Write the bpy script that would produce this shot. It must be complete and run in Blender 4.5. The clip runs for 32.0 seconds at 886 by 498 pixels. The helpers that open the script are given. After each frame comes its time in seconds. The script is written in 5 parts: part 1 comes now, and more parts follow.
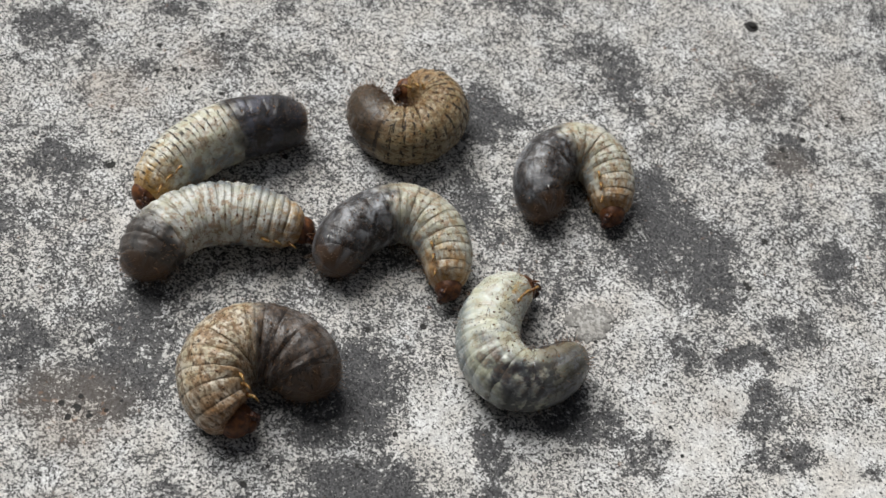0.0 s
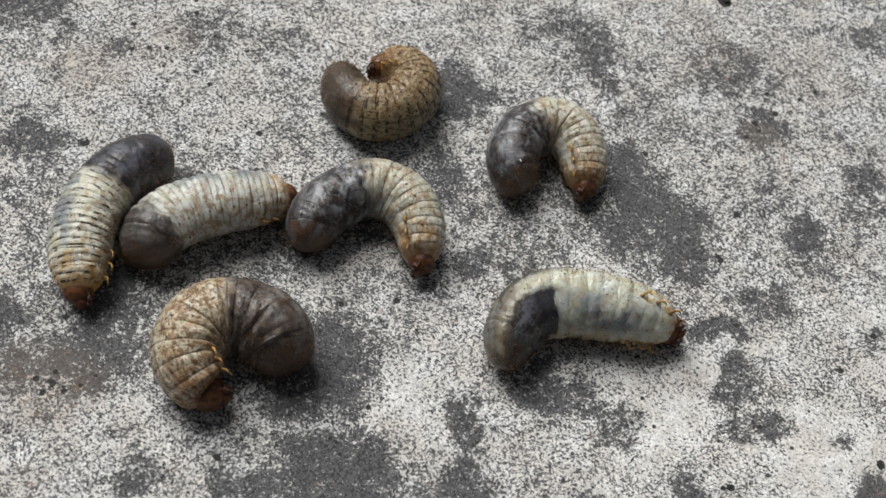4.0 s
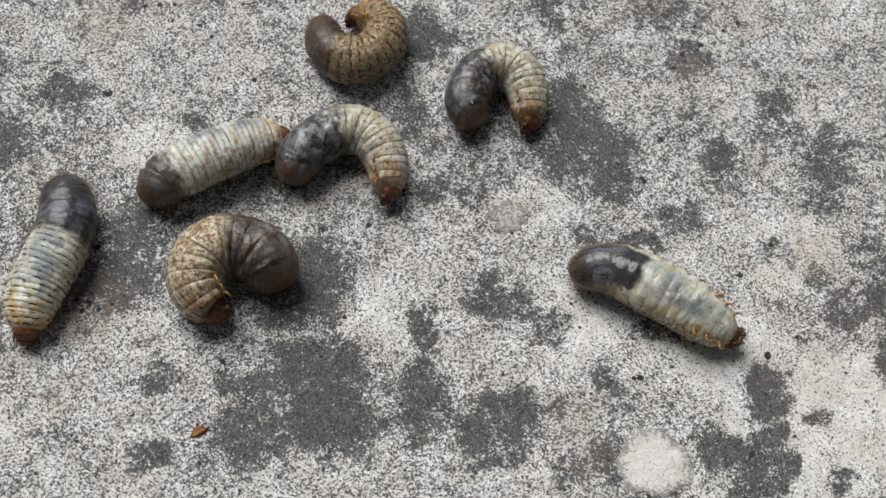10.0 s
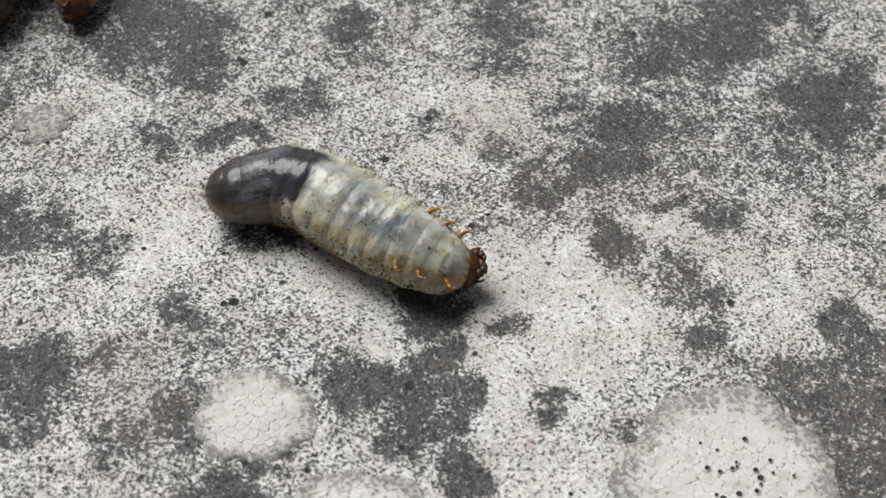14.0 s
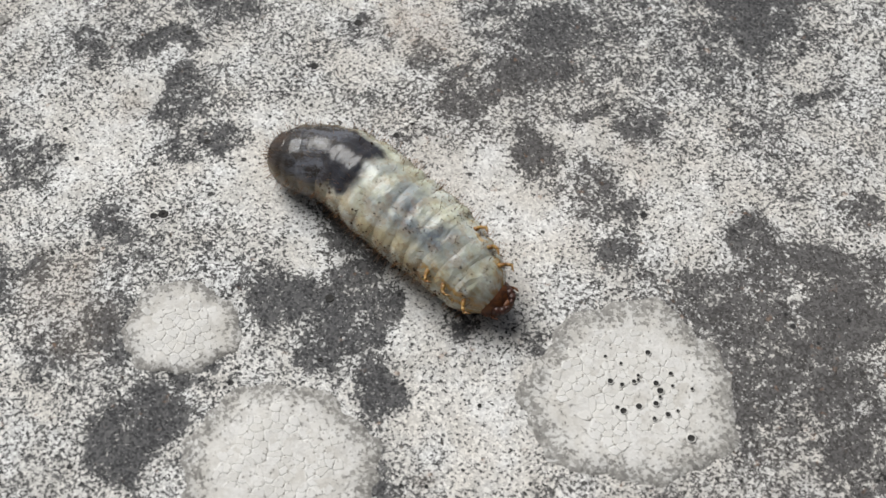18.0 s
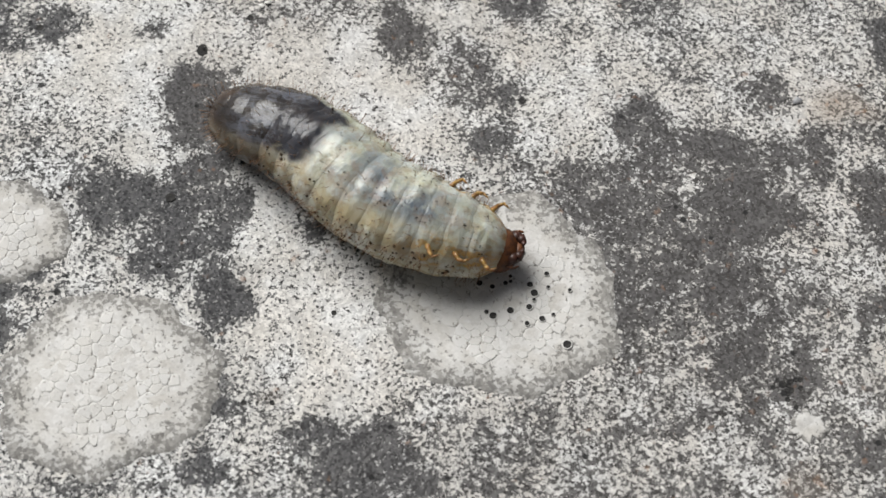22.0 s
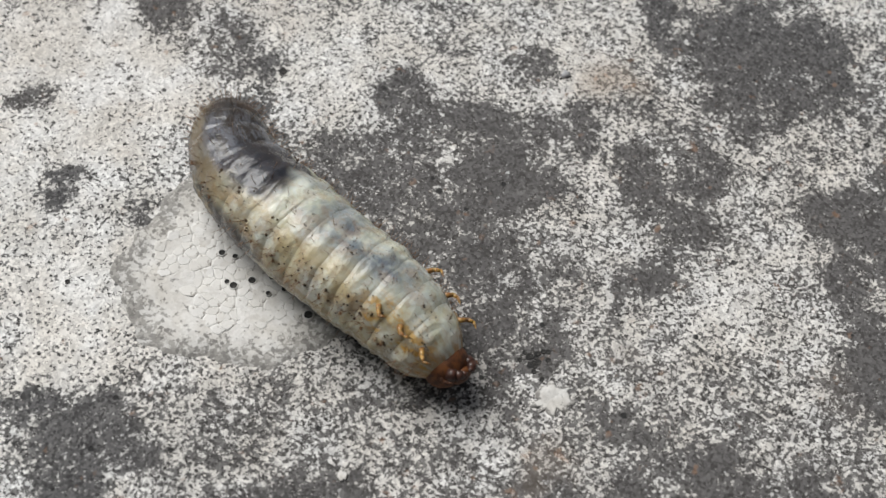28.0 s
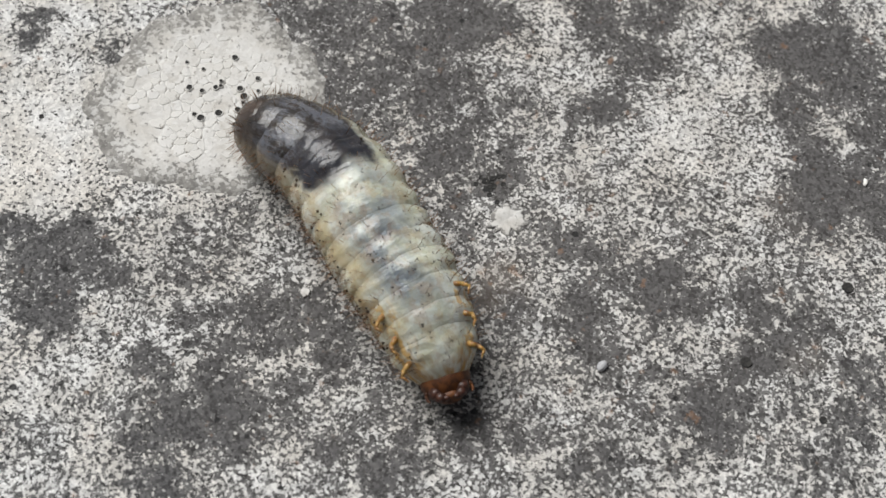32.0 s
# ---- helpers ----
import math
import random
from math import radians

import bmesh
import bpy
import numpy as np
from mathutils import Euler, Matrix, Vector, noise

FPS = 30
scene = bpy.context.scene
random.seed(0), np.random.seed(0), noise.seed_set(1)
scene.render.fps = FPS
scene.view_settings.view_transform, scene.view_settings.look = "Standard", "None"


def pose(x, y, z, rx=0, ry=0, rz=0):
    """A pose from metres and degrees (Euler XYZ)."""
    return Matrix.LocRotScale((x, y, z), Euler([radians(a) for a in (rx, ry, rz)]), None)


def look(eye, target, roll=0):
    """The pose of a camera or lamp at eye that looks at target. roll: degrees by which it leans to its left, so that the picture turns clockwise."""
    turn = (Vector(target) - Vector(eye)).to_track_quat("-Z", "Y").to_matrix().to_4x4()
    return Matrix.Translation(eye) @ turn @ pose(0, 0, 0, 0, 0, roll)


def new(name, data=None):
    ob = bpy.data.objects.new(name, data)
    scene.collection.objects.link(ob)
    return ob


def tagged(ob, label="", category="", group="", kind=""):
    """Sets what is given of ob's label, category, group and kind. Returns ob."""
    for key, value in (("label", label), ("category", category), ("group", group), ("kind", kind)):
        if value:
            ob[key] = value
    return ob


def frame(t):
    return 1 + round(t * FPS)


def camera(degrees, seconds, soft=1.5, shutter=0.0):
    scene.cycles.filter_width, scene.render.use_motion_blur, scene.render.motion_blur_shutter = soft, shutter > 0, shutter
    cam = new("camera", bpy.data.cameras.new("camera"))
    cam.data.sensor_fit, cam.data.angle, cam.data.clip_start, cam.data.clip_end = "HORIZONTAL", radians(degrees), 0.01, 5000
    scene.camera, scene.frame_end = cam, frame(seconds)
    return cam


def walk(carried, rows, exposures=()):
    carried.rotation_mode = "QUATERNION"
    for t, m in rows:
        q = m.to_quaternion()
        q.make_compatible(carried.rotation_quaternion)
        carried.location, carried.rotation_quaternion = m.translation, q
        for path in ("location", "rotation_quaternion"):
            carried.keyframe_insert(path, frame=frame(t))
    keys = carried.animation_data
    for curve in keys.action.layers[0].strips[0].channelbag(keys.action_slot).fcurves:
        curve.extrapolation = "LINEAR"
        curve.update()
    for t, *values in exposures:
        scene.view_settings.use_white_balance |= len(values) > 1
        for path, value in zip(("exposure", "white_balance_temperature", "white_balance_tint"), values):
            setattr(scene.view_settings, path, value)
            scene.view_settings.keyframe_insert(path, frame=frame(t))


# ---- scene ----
cam = camera(33.15, 32.0)

# seconds, eye, the point on the ground that it looks at, roll
PATH = [
    (0, (0.00999, -0.11696, 0.17467), (0.03727, 0.00281, 0.0), 11.25),
    (0.5, (0.01050, -0.11731, 0.17461), (0.03818, 0.00197, 0.0), 11.39),
    (1, (0.01120, -0.11715, 0.17416), (0.03891, 0.00104, 0.0), 11.54),
    (1.5, (0.01171, -0.11762, 0.17371), (0.03881, 0.00057, 0.0), 11.28),
    (2, (0.01181, -0.11692, 0.17397), (0.03912, 0.00202, 0.0), 11.30),
    (2.5, (0.01353, -0.11784, 0.17407), (0.04108, 0.00145, 0.0), 11.23),
    (3, (0.01337, -0.11779, 0.17457), (0.04106, 0.00190, 0.0), 11.01),
    (3.5, (0.01374, -0.11736, 0.17438), (0.04154, 0.00103, 0.0), 11.11),
    (5.5, (0.00994, -0.13064, 0.19937), (0.03870, -0.00397, 0.0), 10.69),
    (6, (0.01070, -0.11909, 0.21865), (0.03940, 0.00180, 0.0), 10.75),
    (6.5, (0.01105, -0.12060, 0.23203), (0.03603, -0.00624, 0.0), 9.49),
    (7, (0.01284, -0.12088, 0.23656), (0.03708, -0.01004, 0.0), 9.65),
    (7.5, (0.01537, -0.11825, 0.24168), (0.04086, -0.00634, 0.0), 10.11),
    (8, (0.01538, -0.11994, 0.24171), (0.04019, -0.00717, 0.0), 9.60),
    (8.5, (0.01725, -0.12075, 0.24049), (0.04143, -0.00761, 0.0), 9.33),
    (9, (0.01609, -0.12134, 0.23880), (0.04042, -0.00890, 0.0), 9.42),
    (9.5, (0.01744, -0.12305, 0.23595), (0.04029, -0.01030, 0.0), 8.72),
    (10, (0.02603, -0.12332, 0.22351), (0.04591, -0.01514, 0.0), 7.52),
    (10.5, (0.04272, -0.11581, 0.20101), (0.06717, -0.01566, 0.0), 8.97),
    (11, (0.05514, -0.11438, 0.19128), (0.08386, -0.01040, 0.0), 8.39),
    (11.5, (0.06482, -0.11661, 0.17901), (0.09231, -0.00962, 0.0), 5.60),
    (12, (0.07264, -0.12135, 0.16231), (0.09678, -0.02360, 0.0), 4.06),
    (12.5, (0.07594, -0.12791, 0.15533), (0.09964, -0.03091, 0.0), 3.04),
    (13, (0.07724, -0.13333, 0.14261), (0.09985, -0.03360, 0.0), 1.75),
    (13.5, (0.07564, -0.13496, 0.13535), (0.09819, -0.03417, 0.0), 1.70),
    (14, (0.07679, -0.13642, 0.12640), (0.09962, -0.03616, 0.0), 2.07),
    (14.5, (0.07558, -0.13613, 0.12131), (0.09823, -0.03773, 0.0), 2.49),
    (15, (0.07598, -0.13790, 0.12276), (0.09951, -0.03744, 0.0), 2.80),
    (15.5, (0.08160, -0.13130, 0.12642), (0.10154, -0.05003, 0.0), 3.19),
    (17.5, (0.08395, -0.13041, 0.13748), (0.10323, -0.04963, 0.0), 2.71),
    (18, (0.08671, -0.13090, 0.13844), (0.10576, -0.04922, 0.0), 2.51),
    (18.5, (0.08710, -0.13135, 0.13879), (0.10723, -0.04984, 0.0), 3.27),
    (19, (0.08829, -0.13232, 0.13941), (0.10925, -0.05085, 0.0), 3.84),
    (19.5, (0.08975, -0.13414, 0.13835), (0.11141, -0.05261, 0.0), 4.04),
    (20, (0.09034, -0.13278, 0.13158), (0.11076, -0.05476, 0.0), 3.64),
    (20.5, (0.09624, -0.13245, 0.12668), (0.11436, -0.05930, 0.0), 2.86),
    (21, (0.09892, -0.12832, 0.12251), (0.11728, -0.05909, 0.0), 3.31),
    (21.5, (0.10022, -0.12974, 0.12432), (0.11749, -0.06454, 0.0), 3.14),
    (22, (0.10050, -0.12822, 0.12409), (0.11717, -0.06375, 0.0), 2.72),
    (22.5, (0.10269, -0.12548, 0.11945), (0.11938, -0.06054, 0.0), 2.85),
    (23, (0.10452, -0.12658, 0.11628), (0.12159, -0.06145, 0.0), 3.20),
    (23.5, (0.10519, -0.12614, 0.11690), (0.12174, -0.06145, 0.0), 3.00),
    (24, (0.10769, -0.12803, 0.11535), (0.12460, -0.06354, 0.0), 3.41),
    (24.5, (0.10876, -0.12837, 0.11603), (0.12638, -0.06290, 0.0), 3.71),
    (25, (0.11100, -0.12996, 0.11727), (0.12893, -0.06399, 0.0), 3.87),
    (25.5, (0.11235, -0.13107, 0.11789), (0.13144, -0.06417, 0.0), 4.46),
    (27.5, (0.11667, -0.13571, 0.11731), (0.13772, -0.06947, 0.0), 5.67),
    (28, (0.11852, -0.13706, 0.11683), (0.13940, -0.07137, 0.0), 5.75),
    (28.5, (0.11976, -0.13733, 0.11778), (0.14143, -0.07161, 0.0), 6.37),
    (29, (0.12001, -0.13849, 0.11825), (0.14206, -0.07219, 0.0), 6.52),
    (29.5, (0.12120, -0.14047, 0.11777), (0.14256, -0.07460, 0.0), 5.97),
    (30, (0.12237, -0.14150, 0.11790), (0.14342, -0.07639, 0.0), 5.86),
    (30.5, (0.12283, -0.14441, 0.11659), (0.14273, -0.08184, 0.0), 5.54),
    (31, (0.12444, -0.14683, 0.11685), (0.14278, -0.08617, 0.0), 4.75),
    (31.5, (0.12235, -0.14902, 0.11696), (0.14121, -0.08930, 0.0), 5.08),
    (32, (0.12079, -0.14862, 0.11718), (0.13907, -0.08952, 0.0), 4.58),
]
walk(cam, [(t, look(eye, target, roll)) for t, eye, target, roll in PATH], exposures=[(0, 0.68), (32, 0.68)])
MM = 0.001

# ---- light: a bright overcast sky, brightest beyond the slab ----
world = bpy.data.worlds.new("overcast_sky")
scene.world = world
world.use_nodes = True
wn = world.node_tree
sky = wn.nodes.new("ShaderNodeTexSky")
sky.sky_type = "NISHITA"
sky.sun_disc = False
sky.sun_elevation = radians(50)
sky.sun_rotation = radians(-20)
sky.air_density, sky.dust_density, sky.ozone_density = 1.0, 4.0, 1.0
cloud = wn.nodes.new("ShaderNodeHueSaturation")
cloud.inputs["Saturation"].default_value = 0.45
wn.links.new(sky.outputs[0], cloud.inputs["Color"])
wn.links.new(cloud.outputs[0], wn.nodes["Background"].inputs[0])
wn.nodes["Background"].inputs[1].default_value = 0.024
sun = new("sun", bpy.data.lights.new("sun", "SUN"))
sun.data.energy, sun.data.angle, sun.data.color = 2.60, radians(40), (0.994, 0.993, 0.975)
sun.matrix_basis = look((-0.40, 0.68, 1.0), (0, 0, 0))


# ---- materials ----
class Nodes:
    """A material's node tree, with short calls for the common nodes."""

    def __init__(self, name):
        self.mat = bpy.data.materials.new(name)
        self.mat.use_nodes = True
        self.t = self.mat.node_tree
        self.bsdf = self.t.nodes["Principled BSDF"]
        self.coord = self.t.nodes.new("ShaderNodeTexCoord").outputs["Object"]

    def put(self, socket, value):
        if isinstance(value, bpy.types.NodeSocket):
            self.t.links.new(value, socket)
        elif value is not None:
            socket.default_value = (*value, 1.0) if isinstance(value, tuple) and len(value) == 3 and socket.type == "RGBA" else value

    def math(self, op, a, b=None, c=None, clamp=False):
        n = self.t.nodes.new("ShaderNodeMath")
        n.operation, n.use_clamp = op, clamp
        for s, v in zip(n.inputs, (a, b, c)):
            self.put(s, v)
        return n.outputs[0]

    def noise(self, size, detail=3.0, rough=0.55, vec=None, distortion=0.0):
        """Noise with grains of that size in millimetres."""
        n = self.t.nodes.new("ShaderNodeTexNoise")
        self.put(n.inputs["Vector"], self.coord if vec is None else vec)
        n.inputs["Scale"].default_value = 1.0 / (size * MM)
        n.inputs["Detail"].default_value, n.inputs["Roughness"].default_value = detail, rough
        n.inputs["Distortion"].default_value = distortion
        return n.outputs[0]

    def pores(self, size, vec=None):
        """Round cells of that size in millimetres: how far from the nearest middle, and two random tones of the cell."""
        n = self.t.nodes.new("ShaderNodeTexVoronoi")
        self.put(n.inputs["Vector"], self.coord if vec is None else vec)
        n.inputs["Scale"].default_value = 1.0 / (size * MM)
        tones = self.split(n.outputs["Color"])
        return n.outputs["Distance"], tones[0], tones[1]

    def grains(self, size, ragged):
        """Two random tones for each grain of that size, with ragged outlines."""
        n = self.t.nodes.new("ShaderNodeTexNoise")
        self.put(n.inputs["Vector"], self.coord)
        n.inputs["Scale"].default_value, n.inputs["Detail"].default_value = 1.6 / (size * MM), 1.0
        shift = self.t.nodes.new("ShaderNodeVectorMath")
        shift.operation = "MULTIPLY_ADD"
        self.put(shift.inputs[0], n.outputs["Color"])
        shift.inputs[1].default_value = (2 * ragged * size * MM,) * 3
        self.put(shift.inputs[2], self.coord)
        far, a, b = self.pores(size, shift.outputs[0])
        return a, b, far

    def step(self, value, lo, hi):
        n = self.t.nodes.new("ShaderNodeMapRange")
        n.interpolation_type = "SMOOTHSTEP"
        for s, v in zip(n.inputs, (value, lo, hi, 0.0, 1.0)):
            self.put(s, v)
        return n.outputs[0]

    def mix(self, f, a, b, mode="MIX"):
        n = self.t.nodes.new("ShaderNodeMix")
        n.data_type, n.blend_type = "RGBA", mode
        self.put(n.inputs[0], f)
        self.put(n.inputs[6], a)
        self.put(n.inputs[7], b)
        return n.outputs[2]

    def attr(self, name, out="Fac"):
        n = self.t.nodes.new("ShaderNodeAttribute")
        n.attribute_name = name
        return n.outputs[out]

    def split(self, vec):
        n = self.t.nodes.new("ShaderNodeSeparateXYZ")
        self.put(n.inputs[0], vec)
        return n.outputs

    def join(self, x, y, z):
        n = self.t.nodes.new("ShaderNodeCombineXYZ")
        for s, v in zip(n.inputs, (x, y, z)):
            self.put(s, v)
        return n.outputs[0]

    def bump(self, height, depth, strength=1.0, under=None):
        n = self.t.nodes.new("ShaderNodeBump")
        n.inputs["Strength"].default_value, n.inputs["Distance"].default_value = strength, depth * MM
        self.put(n.inputs["Height"], height)
        self.put(n.inputs["Normal"], under)
        self.t.links.new(n.outputs[0], self.bsdf.inputs["Normal"])
        return n.outputs[0]

    def done(self, colour, rough=0.6, **more):
        self.put(self.bsdf.inputs["Base Color"], colour)
        self.put(self.bsdf.inputs["Roughness"], rough)
        for k, v in more.items():
            self.put(self.bsdf.inputs[k.replace("_", " ")], v)
        return self.mat


def stone_material():
    n = Nodes("weathered_limestone")
    dark, warm = n.attr("dark"), n.attr("warm")
    broad, mid, small = n.noise(13.0, 3), n.noise(3.6, 4, 0.6), n.noise(1.2, 3, 0.6)
    fine, grit = n.noise(0.42, 3, 0.65), n.noise(0.20, 2, 0.5)
    # crystal grains of the stone, each with a tone of its own
    one, two, _ = n.grains(0.24, 0.35)
    # black lichen: dense where it has grown into patches, scattered grains elsewhere
    grown = n.math("MULTIPLY_ADD", n.math("SUBTRACT", mid, 0.5), 1.5, dark)
    grown = n.math("MULTIPLY_ADD", n.math("SUBTRACT", broad, 0.5), 0.8, grown)
    grown = n.math("MULTIPLY_ADD", n.math("SUBTRACT", small, 0.5), 1.9, grown)
    grown = n.step(grown, -0.10, 0.98)
    bare = n.math("MULTIPLY", dark, -1.25, clamp=True)
    speck = n.math("MULTIPLY_ADD", n.math("SUBTRACT", fine, 0.5), 1.2, n.math("MULTIPLY", one, 0.42))
    limit = n.math("MULTIPLY_ADD", grown, -0.375, 0.258)
    limit = n.math("MULTIPLY_ADD", bare, 0.15, limit)
    limit = n.math("MULTIPLY_ADD", n.math("SUBTRACT", n.noise(8.0, 3, 0.55), 0.5), 0.30, limit)
    limit = n.math("MULTIPLY_ADD", n.math("SUBTRACT", n.noise(2.4, 3, 0.6), 0.5), 0.26, limit)
    black = n.step(n.math("SUBTRACT", speck, limit), -0.038, 0.038)
    # pale stone
    cream = n.mix(n.step(n.noise(5.0, 3), 0.35, 0.65), (0.72, 0.72, 0.712), (0.605, 0.588, 0.556))
    cream = n.mix(n.math("MULTIPLY", n.step(n.noise(9.0, 4, 0.6), 0.42, 0.66), 0.5), cream, (0.64, 0.60, 0.545))
    cream = n.mix(n.math("MULTIPLY", warm, 0.75), cream, (0.40, 0.34, 0.285))
    cream = n.mix(two, n.mix(1.0, cream, (0.66, 0.66, 0.665), "MULTIPLY"), n.mix(1.0, cream, (1.10, 1.10, 1.10), "MULTIPLY"))
    faint = n.mix(two, (0.026, 0.026, 0.026), (0.205, 0.202, 0.198))
    dense = n.mix(two, (0.030, 0.030, 0.032), (0.115, 0.114, 0.116))
    ink = n.mix(grown, faint, dense)
    ink = n.mix(n.math("MULTIPLY", warm, 0.55), ink, (0.16, 0.13, 0.105))
    colour = n.mix(black, cream, ink)
    # greyish film over the palest grains inside the patches, and whole flecks of bare stone
    colour = n.mix(n.math("MULTIPLY", n.math("MULTIPLY", grown, n.math("SUBTRACT", 1.0, black)), 0.6), colour, (0.20, 0.20, 0.20))
    fleck = n.step(n.noise(0.9, 4, 0.7), 0.64, 0.72)
    colour = n.mix(n.math("MULTIPLY", fleck, n.math("MULTIPLY", grown, 0.7)), colour, (0.56, 0.56, 0.555))
    rust = n.step(n.math("ADD", n.noise(1.6, 3), n.math("MULTIPLY", warm, 0.10)), 0.66, 0.76)
    colour = n.mix(n.math("MULTIPLY", rust, 0.35), colour, (0.30, 0.16, 0.085))
    # pin-prick pores
    hole, pick, wide = n.pores(2.1)
    pore = n.math("MULTIPLY", n.step(n.math("SUBTRACT", n.math("MULTIPLY_ADD", grit, 0.10, hole), n.math("MULTIPLY", wide, 0.10)), 0.125, 0.085), n.step(pick, 0.50, 0.52))
    colour = n.mix(n.math("MULTIPLY", pore, 0.9), colour, (0.020, 0.020, 0.020))
    height = n.math("ADD", n.math("MULTIPLY", fine, 0.6), n.math("MULTIPLY", grit, 0.4))
    height = n.math("SUBTRACT", height, n.math("MULTIPLY_ADD", pore, 0.9, n.math("MULTIPLY", black, 0.22)))
    n.bump(height, 0.35, 0.5)
    return n.done(colour, 0.88, Specular_IOR_Level=0.25)


def pale_lichen_material(name, a, b, dots):
    """Pale crust: stippled grey and brown, closed by a darker rim."""
    n = Nodes(name)
    rim = n.attr("rim")
    one, two, _ = n.grains(0.32, 0.3)
    fine, grit = n.noise(0.55, 3, 0.6), n.noise(0.25, 2)
    speck = n.math("MULTIPLY_ADD", n.math("SUBTRACT", fine, 0.5), 1.1, n.math("MULTIPLY", one, 0.35))
    limit = n.math("MULTIPLY_ADD", n.step(n.math("MULTIPLY_ADD", n.noise(1.6, 3), 0.3, rim), 0.70, 1.25), -0.40, dots)
    black = n.step(n.math("SUBTRACT", speck, limit), -0.05, 0.07)
    colour = n.mix(n.step(n.noise(3.2, 4, 0.6), 0.35, 0.65), a, b)
    colour = n.mix(two, n.mix(1.0, colour, (0.86, 0.855, 0.85), "MULTIPLY"), colour)
    colour = n.mix(n.math("MULTIPLY", n.step(n.math("MULTIPLY_ADD", n.noise(1.4, 4, 0.65), 0.5, rim), 0.92, 1.30), 0.45), colour, (0.26, 0.257, 0.25))
    colour = n.mix(n.math("MULTIPLY", black, 0.75), colour, n.mix(two, (0.08, 0.075, 0.07), (0.28, 0.27, 0.25)))
    n.bump(n.math("MULTIPLY_ADD", grit, 0.4, fine), 0.16, 0.5)
    return n.done(colour, 0.9, Specular_IOR_Level=0.2)


def skin_material(name, pale, rear, rear_end, cloud, sheen, stain, dirt, stripes, blue, amber, window=0.0, fold_shade=0.5):
    """Grub skin. body = (place along the body from rear to head, back +1 to belly -1, side to side); ring = (place across the ring, seed)."""
    n = Nodes(name)
    s, back, side = n.split(n.attr("body", "Vector"))
    f, seed, _ = n.split(n.attr("ring", "Vector"))
    n.coord = n.join(n.math("MULTIPLY_ADD", s, 0.032, seed), n.math("MULTIPLY", side, 0.0048), n.math("MULTIPLY", back, 0.0048))
    belly = n.math("MULTIPLY", back, -1.0)
    edge = n.math("ABSOLUTE", side)
    wav = n.math("MULTIPLY", n.math("SUBTRACT", n.noise(2.6, 3), 0.5), 0.20)
    sw = n.math("ADD", s, wav)
    upper = n.math("MULTIPLY", n.step(back, -0.75, -0.1), n.step(s, rear_end - 0.16, rear_end + 0.04))
    # fat body: pale, mottled, with bluish glassy places; shade painted into the folds leaves paler ridges between
    fat = n.mix(n.step(n.noise(1.5 + 1.0 * window, 3), 0.36, 0.66), pale, tuple(c * k for c, k in zip(pale, (0.80, 0.78, 0.66))))
    glass = n.math("MULTIPLY", n.step(n.noise(3.6, 3), 0.36, 0.56), n.step(n.math("ABSOLUTE", n.math("SUBTRACT", s, 0.60)), 0.30, 0.10))
    glass = n.math("MULTIPLY", glass, n.math("SUBTRACT", 1.0, n.step(edge, 0.35, 0.85)))
    fat = n.mix(n.math("MULTIPLY", glass, blue), fat, (0.16, 0.19, 0.215))
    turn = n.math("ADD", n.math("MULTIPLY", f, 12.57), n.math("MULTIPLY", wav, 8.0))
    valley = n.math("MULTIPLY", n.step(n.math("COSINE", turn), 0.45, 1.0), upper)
    fat = n.mix(n.math("MULTIPLY", valley, fold_shade), fat, n.mix(1.0, fat, (0.42, 0.38, 0.32), "MULTIPLY"))
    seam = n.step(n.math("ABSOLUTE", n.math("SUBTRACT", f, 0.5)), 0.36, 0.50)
    rim = n.step(edge, 0.62, 0.99)
    fat = n.mix(n.math("MULTIPLY", n.math("MULTIPLY", n.step(side, 0.25, 0.95), n.step(n.noise(2.0, 3), 0.3, 0.6)), 0.75 * window), fat, (0.37, 0.28, 0.14))
    if window:
        # on the flanks the gut shines through as broken blue-black bands
        band = n.math("MULTIPLY", n.step(edge, 0.30, 0.70), n.step(n.math("ABSOLUTE", n.math("SUBTRACT", sw, 0.41)), 0.15, 0.05))
        band = n.math("MULTIPLY", band, n.math("MULTIPLY", n.step(back, -0.25, 0.35), n.step(n.noise(2.4, 4, 0.6), 0.36, 0.54)))
        fat = n.mix(n.math("MULTIPLY", band, 0.85), fat, (0.03, 0.035, 0.05))
        pool = n.math("MULTIPLY", n.step(n.math("ABSOLUTE", n.math("SUBTRACT", sw, 0.66)), 0.13, 0.03), n.step(n.math("ABSOLUTE", n.math("SUBTRACT", side, 0.05)), 0.55, 0.10))
        pool = n.math("MULTIPLY", n.math("MULTIPLY", pool, n.step(belly, 0.2, 0.6)), n.step(n.noise(1.7, 4, 0.6, distortion=0.5), 0.36, 0.60))
        fat = n.mix(n.math("MULTIPLY", pool, 0.8), fat, (0.10, 0.125, 0.16))
        dirty = n.math("MULTIPLY", n.math("SUBTRACT", 1.0, n.step(sw, 0.22, 0.40)), n.step(n.noise(1.3, 3), 0.30, 0.60))
        fat = n.mix(n.math("MULTIPLY", dirty, 0.45), fat, (0.15, 0.118, 0.08))
    # brownish ring seams, deepened by painted shade like the folds
    fat = n.mix(n.math("MULTIPLY", seam, 0.05 + 0.3 * fold_shade), fat, n.mix(1.0, fat, (0.55, 0.48, 0.34), "MULTIPLY"))
